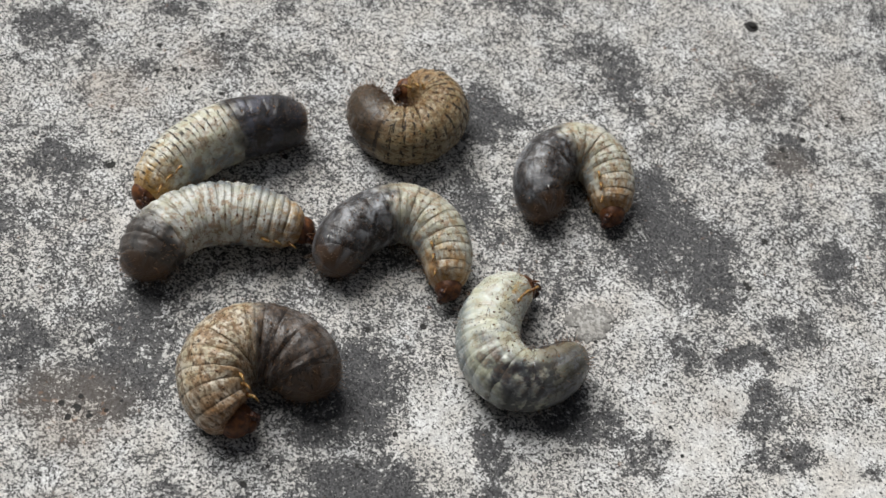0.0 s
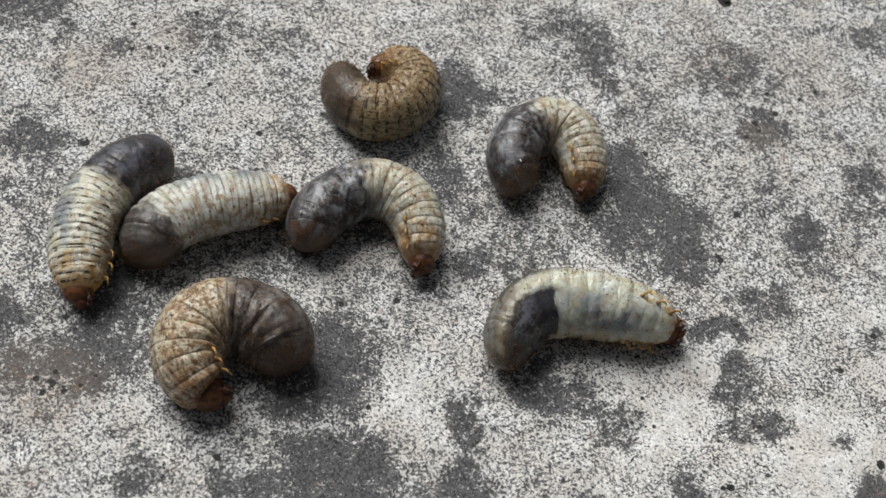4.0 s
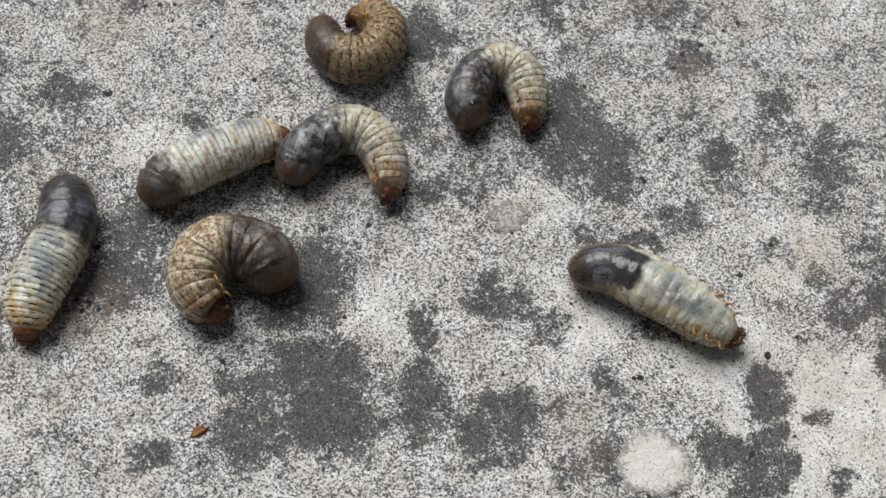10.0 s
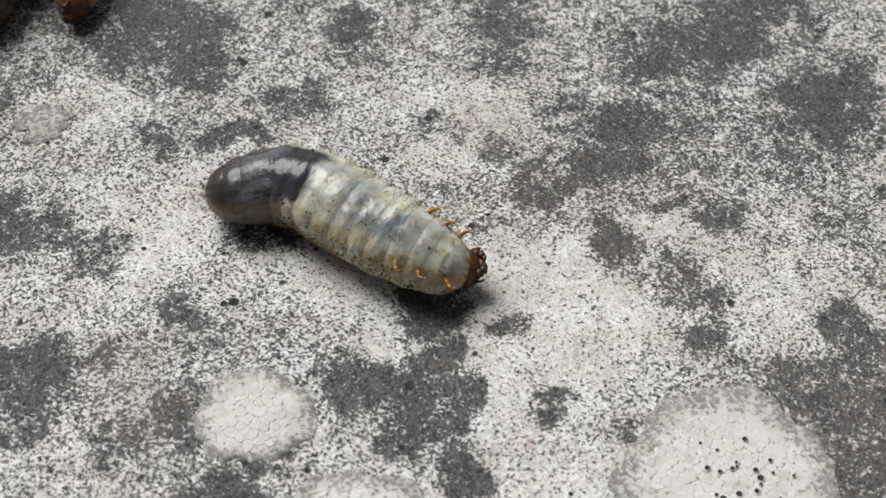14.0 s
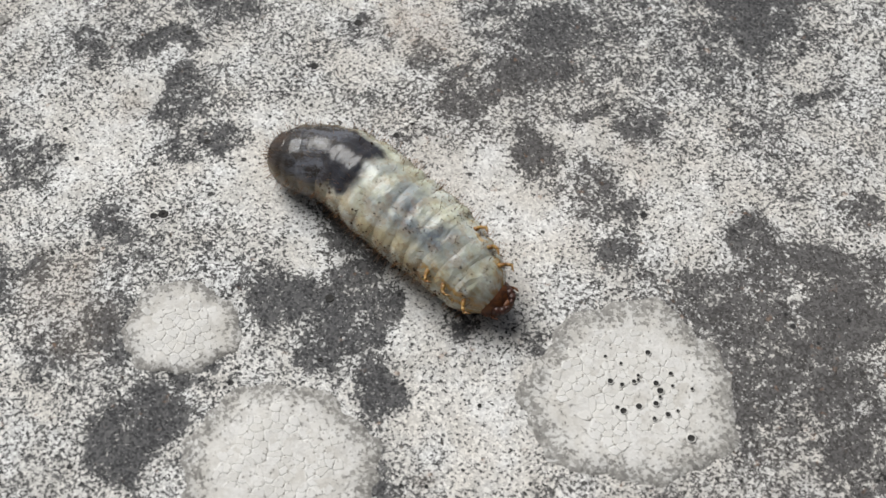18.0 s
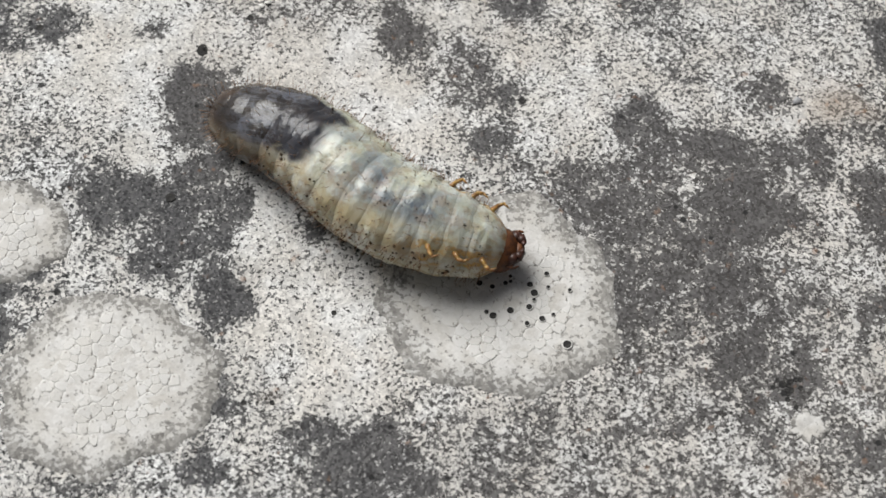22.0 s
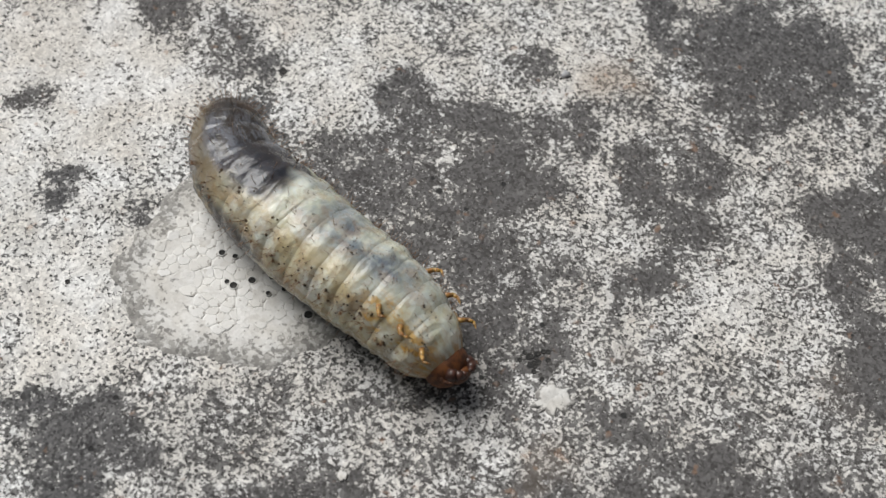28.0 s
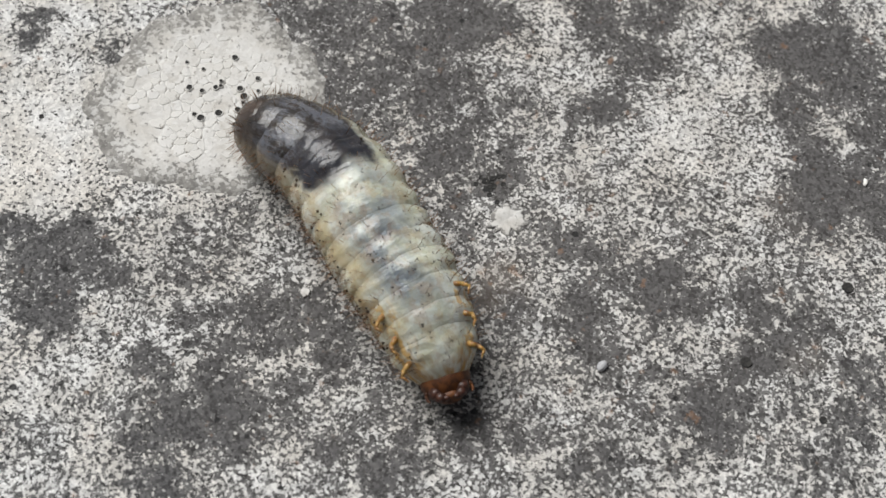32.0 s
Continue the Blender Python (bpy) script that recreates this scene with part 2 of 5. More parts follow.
    # gut showing dark through the rear, clouded by pale tissue
    gut = n.math("SUBTRACT", 1.0, n.step(n.math("MULTIPLY_ADD", wav, 0.4, s) if window else sw, rear_end - 0.06 + 0.03 * window, rear_end + 0.05 - 0.02 * window))
    tip = n.math("SUBTRACT", 1.0, n.step(sw, 0.15 + 0.05 * window, 0.28 + 0.05 * window))
    if window:
        narrow = n.math("MULTIPLY_ADD", s, -0.80, 1.06)
        ragged = n.math("MULTIPLY_ADD", n.math("SUBTRACT", n.noise(1.8, 3), 0.5), 0.5, edge)
        inside = n.math("MULTIPLY", n.step(belly, -0.50, -0.05), n.math("SUBTRACT", 1.0, n.step(n.math("SUBTRACT", ragged, narrow), -0.14, 0.06)))
        flank = n.math("MULTIPLY", n.math("MULTIPLY", n.step(s, 0.02, 0.10), n.step(back, -0.30, 0.10)), n.step(n.noise(1.9, 4, 0.62), 0.34, 0.52))
        inside = n.math("MAXIMUM", inside, n.math("MULTIPLY", flank, 0.9))
        gut = n.math("MULTIPLY", gut, n.math("MULTIPLY_ADD", n.math("MAXIMUM", inside, n.math("MULTIPLY", tip, 0.8)), 0.96, 0.04))
    veil = n.step(n.noise(2.6, 4, 0.62, distortion=0.35), 0.45, 0.66)
    smoke = n.step(n.noise(0.8, 4, 0.68, distortion=0.2), 0.50, 0.68)
    veil = n.math("MULTIPLY", n.math("MAXIMUM", veil, n.math("MULTIPLY", smoke, 0.55)), cloud)
    veil = n.math("MULTIPLY", veil, n.math("SUBTRACT", 1.0, n.math("MULTIPLY", tip, 0.6)))
    gut_col = n.mix(n.step(n.noise(2.0, 3), 0.40, 0.64), rear, (rear[0] * 1.35, rear[1] * 1.05, rear[2] * 0.9))
    if window:
        # clear brown skin at the very end, a milky blue-grey haze in the middle, black gut before the fat
        streak = n.noise(2.2, 4, 0.65, n.join(n.math("MULTIPLY_ADD", s, 0.014, seed), n.math("MULTIPLY", side, 0.0060), n.math("MULTIPLY", back, 0.0060)), 0.8)
        haze = n.math("MULTIPLY", n.step(s, 0.07, 0.16), n.math("SUBTRACT", 1.0, n.step(sw, 0.25, 0.31)))
        veil = n.math("MULTIPLY", n.step(n.math("MULTIPLY_ADD", n.math("SUBTRACT", n.noise(0.7, 4, 0.7, distortion=1.0), 0.5), 0.7, streak), 0.40, 0.66), n.math("MULTIPLY_ADD", haze, 0.46, 0.08))
        gut_col = n.mix(n.math("MULTIPLY", tip, 0.6), gut_col, (0.026, 0.020, 0.014))
    gut_col = n.mix(veil, gut_col, sheen)
    end = n.math("SUBTRACT", 1.0, n.step(sw, 0.0, 0.085))
    gut_col = n.mix(n.math("MULTIPLY", end, 0.7 - 0.35 * window), gut_col, (0.10, 0.048, 0.02))
    gut_col = n.mix(n.math("MULTIPLY", n.math("MULTIPLY", n.step(edge, 0.66, 0.95), n.step(belly, 0.0, 0.25)), 0.8 * window), gut_col, (0.125, 0.094, 0.060))
    colour = n.mix(n.math("MULTIPLY", gut, 0.97), fat, gut_col)
    # amber front end, rusty stains along the flanks and in the seams
    front = n.step(n.math("ADD", s, n.math("MULTIPLY", n.math("SUBTRACT", n.noise(1.5, 3), 0.5), 0.35)), 0.75 + 0.13 * window, 0.98)
    colour = n.mix(n.math("MULTIPLY", front, 0.88), colour, amber)
    low = n.step(n.math("MAXIMUM", edge, belly), 0.45, 0.90)
    rust = n.step(n.math("ADD", n.noise(1.2, 4, 0.68), n.math("ADD", n.math("MULTIPLY", low, 0.10), n.math("MULTIPLY", seam, 0.012))), 0.56, 0.70)
    rust = n.math("MULTIPLY", n.math("MULTIPLY", rust, stain), n.math("SUBTRACT", 1.0, n.math("MULTIPLY", gut, 0.92)))
    colour = n.mix(rust, colour, (0.25, 0.118, 0.034))
    feet = n.math("MULTIPLY", n.math("MULTIPLY", n.step(s, 0.68, 0.76), n.math("MULTIPLY", n.step(belly, 0.05, 0.3), n.step(edge, 0.45, 0.7))), n.step(n.noise(1.0, 3, 0.6), 0.50, 0.62))
    colour = n.mix(n.math("MULTIPLY", feet, 0.25 + 0.4 * window), colour, (0.50, 0.27, 0.035))
    # soil: crumbs, and dark dashes in the folds across the back
    dash = n.step(n.noise(0.85, 3, 0.6, n.join(n.math("MULTIPLY_ADD", s, 0.075, seed), n.math("MULTIPLY", side, 0.0026), n.math("MULTIPLY", back, 0.0026))), 0.515, 0.54)
    cut = n.math("MULTIPLY", n.math("MULTIPLY", n.step(n.math("COSINE", turn), 0.15, 0.55), dash), n.math("MULTIPLY", upper, stripes))
    crumb = n.math("MULTIPLY", n.step(n.noise(0.34, 2, 0.6), 0.605, 0.645), n.step(n.math("ADD", n.noise(2.4, 2), n.math("MULTIPLY", low, 0.12 * window)), 0.62 - dirt * 0.42, 0.76 - dirt * 0.42))
    grime = n.math("MULTIPLY", n.step(n.noise(0.65, 3, 0.68), 0.475, 0.565), dirt)
    colour = n.mix(n.math("MULTIPLY", grime, n.math("MULTIPLY_ADD", gut, -0.45, 0.85)), colour, (0.115, 0.060, 0.024))
    colour = n.mix(n.math("MAXIMUM", n.math("MULTIPLY", cut, 0.92), n.math("MULTIPLY", crumb, 0.92)), colour, (0.015, 0.011, 0.009))
    relief = n.math("ADD", n.math("MULTIPLY", n.noise(0.5, 3, 0.65), 0.7), n.math("MULTIPLY", n.noise(1.5, 2), 0.9))
    relief = n.math("SUBTRACT", relief, n.math("MULTIPLY", valley, 0.22))
    if window:
        wrinkle = n.noise(1.0, 3, 0.55, n.join(n.math("MULTIPLY_ADD", s, 0.034, seed), n.math("MULTIPLY", side, 0.0016), n.math("MULTIPLY", back, 0.0016)), 0.6)
        relief = n.math("MULTIPLY_ADD", wrinkle, 1.7, relief)
    n.bump(n.math("MULTIPLY", relief, n.math("SUBTRACT", 1.0, n.math("MULTIPLY", gut, 0.35))), 0.32, 0.6 - 0.28 * window)
    rough = n.math("ADD", n.math("SUBTRACT", 0.34 - 0.09 * window, n.math("MULTIPLY", gut, 0.06)), n.math("MULTIPLY", n.math("MAXIMUM", grime, crumb), 0.4))
    n.bsdf.subsurface_method = "RANDOM_WALK"
    return n.done(colour, rough, Subsurface_Weight=0.10 + 0.32 * window, Subsurface_Scale=0.0010 + 0.0003 * window, Subsurface_Radius=(1.0, 0.85, 0.6), Specular_IOR_Level=0.33)


def areole_material():
    n = Nodes("pale_lichen_plate")
    tint = n.t.nodes.new("ShaderNodeObjectInfo").outputs["Random"]
    one, two, _ = n.grains(0.30, 0.3)
    grit = n.noise(0.25, 3, 0.6)
    colour = n.mix(tint, (0.60, 0.59, 0.57), (0.565, 0.55, 0.52))
    dots = n.step(n.math("MULTIPLY_ADD", n.math("SUBTRACT", n.noise(0.5, 3, 0.6), 0.5), 1.1, n.math("MULTIPLY", one, 0.35)), 0.36, 0.46)
    colour = n.mix(n.math("MULTIPLY", dots, 0.75), colour, n.mix(two, (0.14, 0.12, 0.10), (0.36, 0.34, 0.31)))
    n.bump(grit, 0.12, 0.6)
    return n.done(colour, 0.9, Specular_IOR_Level=0.2)


def plain_material(name, a, b, size, rough, depth=0.05, **more):
    n = Nodes(name)
    v = n.noise(size, 4, 0.6)
    n.bump(v, depth, 0.6)
    return n.done(n.mix(n.step(v, 0.35, 0.65), a, b), rough, **more)


STONE = stone_material()
CRUST = pale_lichen_material("pale_crust_lichen", (0.63, 0.62, 0.60), (0.54, 0.52, 0.485), 0.40)
FAINT_CRUST = pale_lichen_material("faint_crust_lichen", (0.50, 0.49, 0.47), (0.40, 0.385, 0.36), 0.16)
AREOLE = areole_material()
SKY_BLOCKER = plain_material("dark_sky_blocker", (0.055, 0.055, 0.058), (0.035, 0.035, 0.038), 60.0, 0.9, 2.0)
PIT = plain_material("soot_black_pit", (0.012, 0.012, 0.012), (0.035, 0.033, 0.03), 0.3, 0.9)
HEAD = plain_material("chestnut_head", (0.15, 0.055, 0.018), (0.045, 0.017, 0.009), 0.8, 0.5, 0.10, Specular_IOR_Level=0.3)
JAW = plain_material("black_brown_jaw", (0.03, 0.012, 0.008), (0.06, 0.02, 0.012), 0.5, 0.45)
LEG = plain_material("amber_leg", (0.42, 0.25, 0.07), (0.20, 0.095, 0.03), 0.7, 0.35, Subsurface_Weight=0.10, Subsurface_Scale=0.0006)
HAIR = plain_material("rusty_bristle", (0.24, 0.13, 0.06), (0.14, 0.07, 0.03), 0.5, 0.45)
SPIRACLE = plain_material("brown_spiracle", (0.18, 0.09, 0.03), (0.09, 0.04, 0.02), 0.2, 0.5)
SOIL = plain_material("dark_soil", (0.030, 0.021, 0.014), (0.075, 0.045, 0.022), 0.3, 0.9)
HUSK = plain_material("straw_orange_husk", (0.52, 0.27, 0.09), (0.30, 0.13, 0.05), 0.7, 0.6)
CHIP_AND_GLINT = plain_material("white_chip_and_glint", (0.75, 0.74, 0.70), (0.6, 0.59, 0.56), 0.6, 0.8)
GREY_CHIP = plain_material("grey_stone_chip", (0.42, 0.42, 0.43), (0.26, 0.26, 0.27), 0.6, 0.7)


# ---- the stone slab: one sheet, fine where the camera looks ----
def lattice(ix, iy, seed):
    h = (ix.astype(np.int64) * 374761393 + iy.astype(np.int64) * 668265263 + seed * 1442695041) & 0x7FFFFFFF
    h = ((h ^ (h >> 13)) * 1274126177) & 0x7FFFFFFF
    return ((h ^ (h >> 16)) & 0xFFFF) / 65535.0


def grain(x, y, size, seed):
    """Smooth value noise in 0..1 over arrays, in millimetres."""
    u, v = x / size, y / size
    iu, iv = np.floor(u), np.floor(v)
    fu, fv = u - iu, v - iv
    fu, fv = fu * fu * (3 - 2 * fu), fv * fv * (3 - 2 * fv)
    a, b = lattice(iu, iv, seed), lattice(iu + 1, iv, seed)
    c, d = lattice(iu, iv + 1, seed), lattice(iu + 1, iv + 1, seed)
    return (a * (1 - fu) + b * fu) * (1 - fv) + (c * (1 - fu) + d * fu) * fv


# patches of black lichen, some with painted shade by the grubs: x, y, half width, half depth in millimetres, density in
# tenths
DARK_PATCHES_a = [
    (-38, 34, 3.0, 3.0, 5), (-37, 18, 2.0, 1.0, 6), (-34, -18, 3.0, 5.0, 4),
    (-30, -29, 6.0, 4.0, 7), (-30, 25, 3.0, 3.2, 3), (-29, 8, 6.1, 5.0, 8),
    (-25, 36, 2.0, 2.0, 6), (-21, 44, 6.0, 5.0, 6), (-20, -45, 1.0, 1.0, 4),
    (-20, -13, 4.0, 6.0, 6), (-17, 18, 5.0, 4.0, 7), (-16, -21, 4.1, 3.0, 6),
    (-15, 39, 2.2, 3.0, 6), (-6, 35, 3.2, 3.0, 4), (-3, -17, 5.0, 7.0, 4),
    (-2, -49, 4.0, 3.0, 7), (-2, 50, 4.0, 5.1, 4), (0, -36, 4.1, 3.0, 6),
]
DARK_PATCHES_b = [
    (4, 12, 3.0, 3.0, 6), (7, 39, 5.0, 6.0, 4), (12, -39, 4.0, 4.0, 6),
    (14, -46, 7.0, 6.1, 8), (15, 50, 3.1, 2.6, 5), (19, 37, 5.0, 3.0, 3),
    (21, -24, 8.0, 6.0, 6), (24, -36, 8.1, 6.1, 8), (25, -19, 6.0, 7.0, 9),
    (26, -44, 8.1, 7.0, 9), (29, 52, 2.1, 2.0, 5), (40, -42, 5.0, 7.1, 8),
    (42, -45, 2.0, 4.0, 7), (42, -32, 3.0, 6.1, 7), (42, -31, 3.0, 4.0, 7),
    (42, 10, 4.0, 5.0, 6), (46, -4, 4.0, 2.0, 5), (46, 28, 5.0, 6.1, 8),
]
DARK_PATCHES_c = [
    (49, -47, 4.1, 4.0, 7), (52, -5, 3.0, 3.0, 4), (53, -52, 5.0, 3.0, 7),
    (53, -25, 4.1, 5.0, 7), (55, -45, 6.1, 5.0, 8), (55, 52, 6.4, 3.3, 6),
    (59, -26, 3.0, 4.0, 6), (62, -43, 2.2, 1.0, 6), (63, -55, 3.0, 4.0, 6),
    (63, -30, 3.0, 3.2, 5), (63, 42, 6.0, 4.0, 4), (64, -44, 1.0, 2.0, 6),
    (64, -29, 3.2, 2.2, 5), (68, 1, 4.1, 5.0, 8), (68, 36, 3.0, 8.1, 6),
    (69, -67, 3.2, 4.0, 8), (69, -53, 3.0, 3.0, 5), (70, 13, 4.1, 4.0, 8),
]
DARK_PATCHES_d = [
    (71, -40, 3.0, 3.2, 6), (72, -64, 5.1, 5.0, 8), (72, -13, 4.1, 3.0, 4),
    (72, 7, 6.1, 6.1, 8), (76, -4, 5.1, 4.0, 7), (77, -60, 2.2, 2.0, 6),
    (77, 3, 5.0, 6.1, 8), (79, -15, 5.1, 3.0, 7), (80, -24, 4.1, 5.0, 7),
    (81, -31, 4.1, 2.2, 6), (85, -30, 3.0, 2.0, 5), (86, -11, 4.1, 3.0, 5),
    (88, -52, 4.1, 4.0, 7), (91, -60, 3.2, 3.0, 7), (91, 33, 7.0, 6.1, 4),
    (92, -81, 2.0, 2.2, 8), (92, -79, 1.0, 2.0, 7), (92, -55, 4.1, 4.0, 8),
]
DARK_PATCHES_e = [
    (93, -32, 2.0, 2.0, 5), (93, 21, 5.0, 5.0, 6), (95, -74, 1.0, 3.0, 7),
    (95, -59, 4.0, 3.0, 8), (95, 1, 4.1, 4.0, 7), (96, -65, 4.0, 4.0, 8),
    (96, -50, 4.1, 3.0, 7), (96, -45, 4.1, 3.0, 8), (97, -41, 5.0, 4.0, 8),
    (98, -56, 3.2, 3.0, 7), (102, -80, 2.2, 2.0, 7), (102, -18, 3.0, 3.2, 5),
    (104, -88, 4.1, 3.2, 8), (104, -33, 2.0, 2.0, 4), (105, -47, 3.0, 2.0, 6),
    (106, -83, 4.1, 4.0, 8), (107, -58, 3.2, 2.0, 6), (107, 11, 3.2, 4.1, 6),
]
DARK_PATCHES_f = [
    (108, -23, 3.2, 2.0, 5), (109, -85, 2.2, 3.0, 6), (111, -105, 2.0, 2.0, 6),
    (112, -95, 2.0, 3.0, 7), (112, -9, 4.0, 4.0, 4), (113, -100, 3.0, 3.2, 7),
    (113, -29, 4.0, 4.0, 6), (114, -3, 4.1, 5.1, 5), (116, 3, 4.0, 5.1, 4),
    (116, 39, 4.0, 5.1, 4), (117, -93, 2.0, 3.0, 4), (118, -101, 4.1, 3.0, 8),
    (118, -96, 3.2, 3.0, 6), (118, 51, 6.8, 5.4, 3), (119, -92, 3.0, 2.2, 5),
    (119, -38, 3.2, 4.1, 7), (119, -17, 4.1, 2.0, 5), (120, -27, 5.1, 3.0, 6),
]
DARK_PATCHES_g = [
    (122, -100, 2.0, 3.0, 5), (122, -93, 4.1, 3.2, 7), (123, -45, 3.2, 3.0, 5),
    (124, -43, 3.2, 3.2, 5), (125, -21, 4.1, 4.1, 7), (126, -92, 3.2, 2.2, 7),
    (126, -34, 3.2, 1.0, 5), (127, -105, 3.2, 2.0, 4), (128, -96, 3.0, 3.2, 5),
    (128, -48, 2.2, 2.0, 4), (130, -109, 3.2, 2.2, 6), (131, -37, 4.1, 3.2, 6),
    (133, -11, 7.1, 5.1, 6), (137, -64, 4.1, 3.2, 7), (138, -107, 3.0, 2.2, 5),
    (138, -47, 1.0, 2.0, 5), (140, -70, 3.0, 3.2, 5), (140, -56, 3.2, 3.2, 7),
]
DARK_PATCHES_h = [
    (141, -84, 2.0, 4.1, 5), (141, -80, 3.0, 3.0, 7), (141, -60, 2.2, 2.0, 6),
    (141, -10, 5.1, 4.5, 7), (142, -108, 3.0, 2.2, 6), (142, -97, 2.2, 2.2, 5),
    (143, -73, 3.2, 4.1, 8), (144, -77, 4.1, 2.2, 6), (145, -83, 3.2, 2.0, 6),
    (145, -41, 3.2, 3.2, 4), (146, -58, 4.1, 3.0, 8), (146, -4, 5.1, 6.1, 7),
    (147, -112, 3.2, 2.2, 5), (147, -67, 4.0, 3.2, 8), (147, -64, 5.0, 4.1, 8),
    (148, -22, 6.1, 6.3, 8), (149, -98, 3.2, 2.2, 4), (149, -25, 5.1, 4.1, 8),
]
DARK_PATCHES_i = [
    (150, 1, 2.0, 2.0, 6), (151, -102, 2.2, 2.0, 5), (151, -93, 2.0, 1.4, 6),
    (151, -75, 2.2, 2.2, 5), (152, -8, 3.2, 4.1, 6), (153, -53, 3.0, 3.2, 4),
    (154, -36, 4.1, 2.2, 5), (155, -112, 2.2, 1.0, 4), (155, -96, 2.0, 2.2, 4),
    (155, -28, 4.1, 3.2, 4), (155, -20, 3.2, 5.4, 6), (156, -61, 2.0, 3.2, 6),
    (157, -78, 3.2, 2.2, 6), (158, -110, 3.2, 3.2, 7), (158, -98, 3.2, 3.2, 8),
    (159, -69, 3.0, 4.1, 7), (159, 3, 5.1, 4.1, 8), (160, -74, 2.2, 2.0, 4),
]
DARK_PATCHES_j = [
    (163, -106, 3.2, 2.2, 6), (163, -72, 3.2, 3.2, 6), (164, -36, 3.2, 2.2, 6),
    (165, -68, 3.0, 3.2, 7), (166, -102, 3.0, 4.1, 7), (167, -115, 3.2, 3.2, 4),
    (167, -112, 2.0, 2.0, 4), (167, -49, 2.2, 4.1, 8), (169, -104, 2.2, 2.2, 5),
    (169, -52, 3.2, 2.0, 8), (171, -69, 3.0, 1.0, 5), (172, -110, 2.2, 2.2, 6),
    (173, -93, 3.2, 2.2, 7), (173, -63, 3.2, 2.2, 6), (175, -89, 4.0, 5.1, 9),
    (175, -82, 4.1, 3.2, 9), (175, -57, 7.1, 6.1, 9), (175, -53, 8.1, 4.5, 9),
]
DARK_PATCHES_k = [
    (178, -92, 3.0, 4.5, 8), (178, -76, 5.1, 3.6, 9), (181, -57, 4.0, 4.5, 8),
    (182, -81, 4.1, 9.5, 9), (192, -61, 3.0, 6.3, 8),
]
DARK_PATCHES_z = [
    (135, -63, 2.2, 3.2, 8), (140, -58, 4.1, 3.2, 6), (137, -69, 2.0, 3.2, 6),
    (144, -57, 3.2, 2.2, 5), (151, -60, 3.2, 2.2, 6), (160, -66, 2.2, 3.2, 7),
    (141, -68, 3.0, 3.2, 6), (96, -52, 5.1, 4.0, 8), (89, -53, 4.1, 3.2, 7),
    (113, -63, 2.0, 2.0, 6), (119, -39, 3.0, 5.1, 6), (124, -45, 4.1, 3.2, 5),
    (139, -54, 4.1, 4.1, 7), (125, -53, 3.0, 2.2, 5), (134, -65, 3.2, 3.2, 7),
]
DARK_PATCHES_y = [
    # first three: stained stone, darkened further for contact shade near the grubs
    (-8, -19, 7.0, 6.0, 7), (-5, -10, 4.0, 7.0, 6), (32, 6, 8.0, 7.1, 4),
    (135, -68, 3.0, 3.2, 6), (134, -58, 2.2, 1.0, 5), (138, -71, 3.0, 4.1, 6),
]
DARK_PATCHES = DARK_PATCHES_y + DARK_PATCHES_z + DARK_PATCHES_a + DARK_PATCHES_b + DARK_PATCHES_c + DARK_PATCHES_d + DARK_PATCHES_e + DARK_PATCHES_f + DARK_PATCHES_g + DARK_PATCHES_h + DARK_PATCHES_i + DARK_PATCHES_j + DARK_PATCHES_k
DARK_PATCHES += [(134.5, -60, 5.0, 4.5, 6), (133.5, -71, 4.5, 5.5, 6)]

# broad thin growth between the patches
THIN_PATCHES_a = [
    (-23, -2, 24.5, 33.4, 3), (-8, -9, 18.7, 13.5, 4), (20, -22, 18.7, 24.5, 2),
    (22, 5, 36.3, 24.7, 2), (57, 2, 19.3, 16.9, 4), (73, 23, 43.2, 24.8, 2),
    (80, 24, 23.2, 28.2, 1), (95, 4, 23.2, 15.0, 3), (113, -83, 9.7, 6.0, 2),
    (116, -44, 16.8, 10.6, 0), (123, -86, 24.5, 7.2, 3), (125, -26, 33.1, 13.7, 4),
    (127, -105, 27.5, 10.6, 4), (136, -8, 27.9, 23.9, 4), (139, -84, 13.0, 14.6, 4),
    (142, -66, 19.7, 21.3, 3), (143, -91, 28.5, 8.7, 3), (160, -79, 13.1, 7.4, 3),
]
THIN_PATCHES_b = [
    (160, -100, 18.1, 18.8, 4), (161, -64, 16.5, 9.6, 3), (179, -62, 14.4, 8.5, 4),
]
THIN_PATCHES = THIN_PATCHES_a + THIN_PATCHES_b

# bare places with hardly any growth
BARE_PATCHES_a = [
    (68, -29, 7.5, 9.5, 5), (90, -35, 11.2, 8.7, 8), (100, -50, 13.0, 19.1, 8),
    (105, -70, 5.9, 11.0, 6), (107, -18, 9.5, 8.9, 5), (111, -46, 13.8, 11.8, 10),
    (116, -70, 12.8, 9.6, 6), (125, -38, 11.0, 4.6, 5), (136, -52, 7.2, 7.0, 7),
    (154, -53, 5.8, 5.6, 5),
]
BARE_PATCHES_b = [
    (111, -44, 9.2, 8.0, 9), (135, -45, 7.3, 3.2, 5), (164, -81, 4.1, 4.1, 6),
    (107, -70, 5.1, 3.0, 5), (109, -76, 7.1, 3.0, 5), (108, -47, 3.0, 6.0, 6),
    (99, -70, 2.0, 4.0, 5), (-30, -40, 6.0, 6.1, 6), (62, -8, 7.0, 5.1, 5),
    (-4, 7, 7.0, 6.0, 4), (77, -22, 8.0, 5.1, 4), (35, -26, 5.1, 9.0, 5),
    (94, -34, 7.0, 6.0, 7), (113, -46, 6.0, 5.0, 7),
]
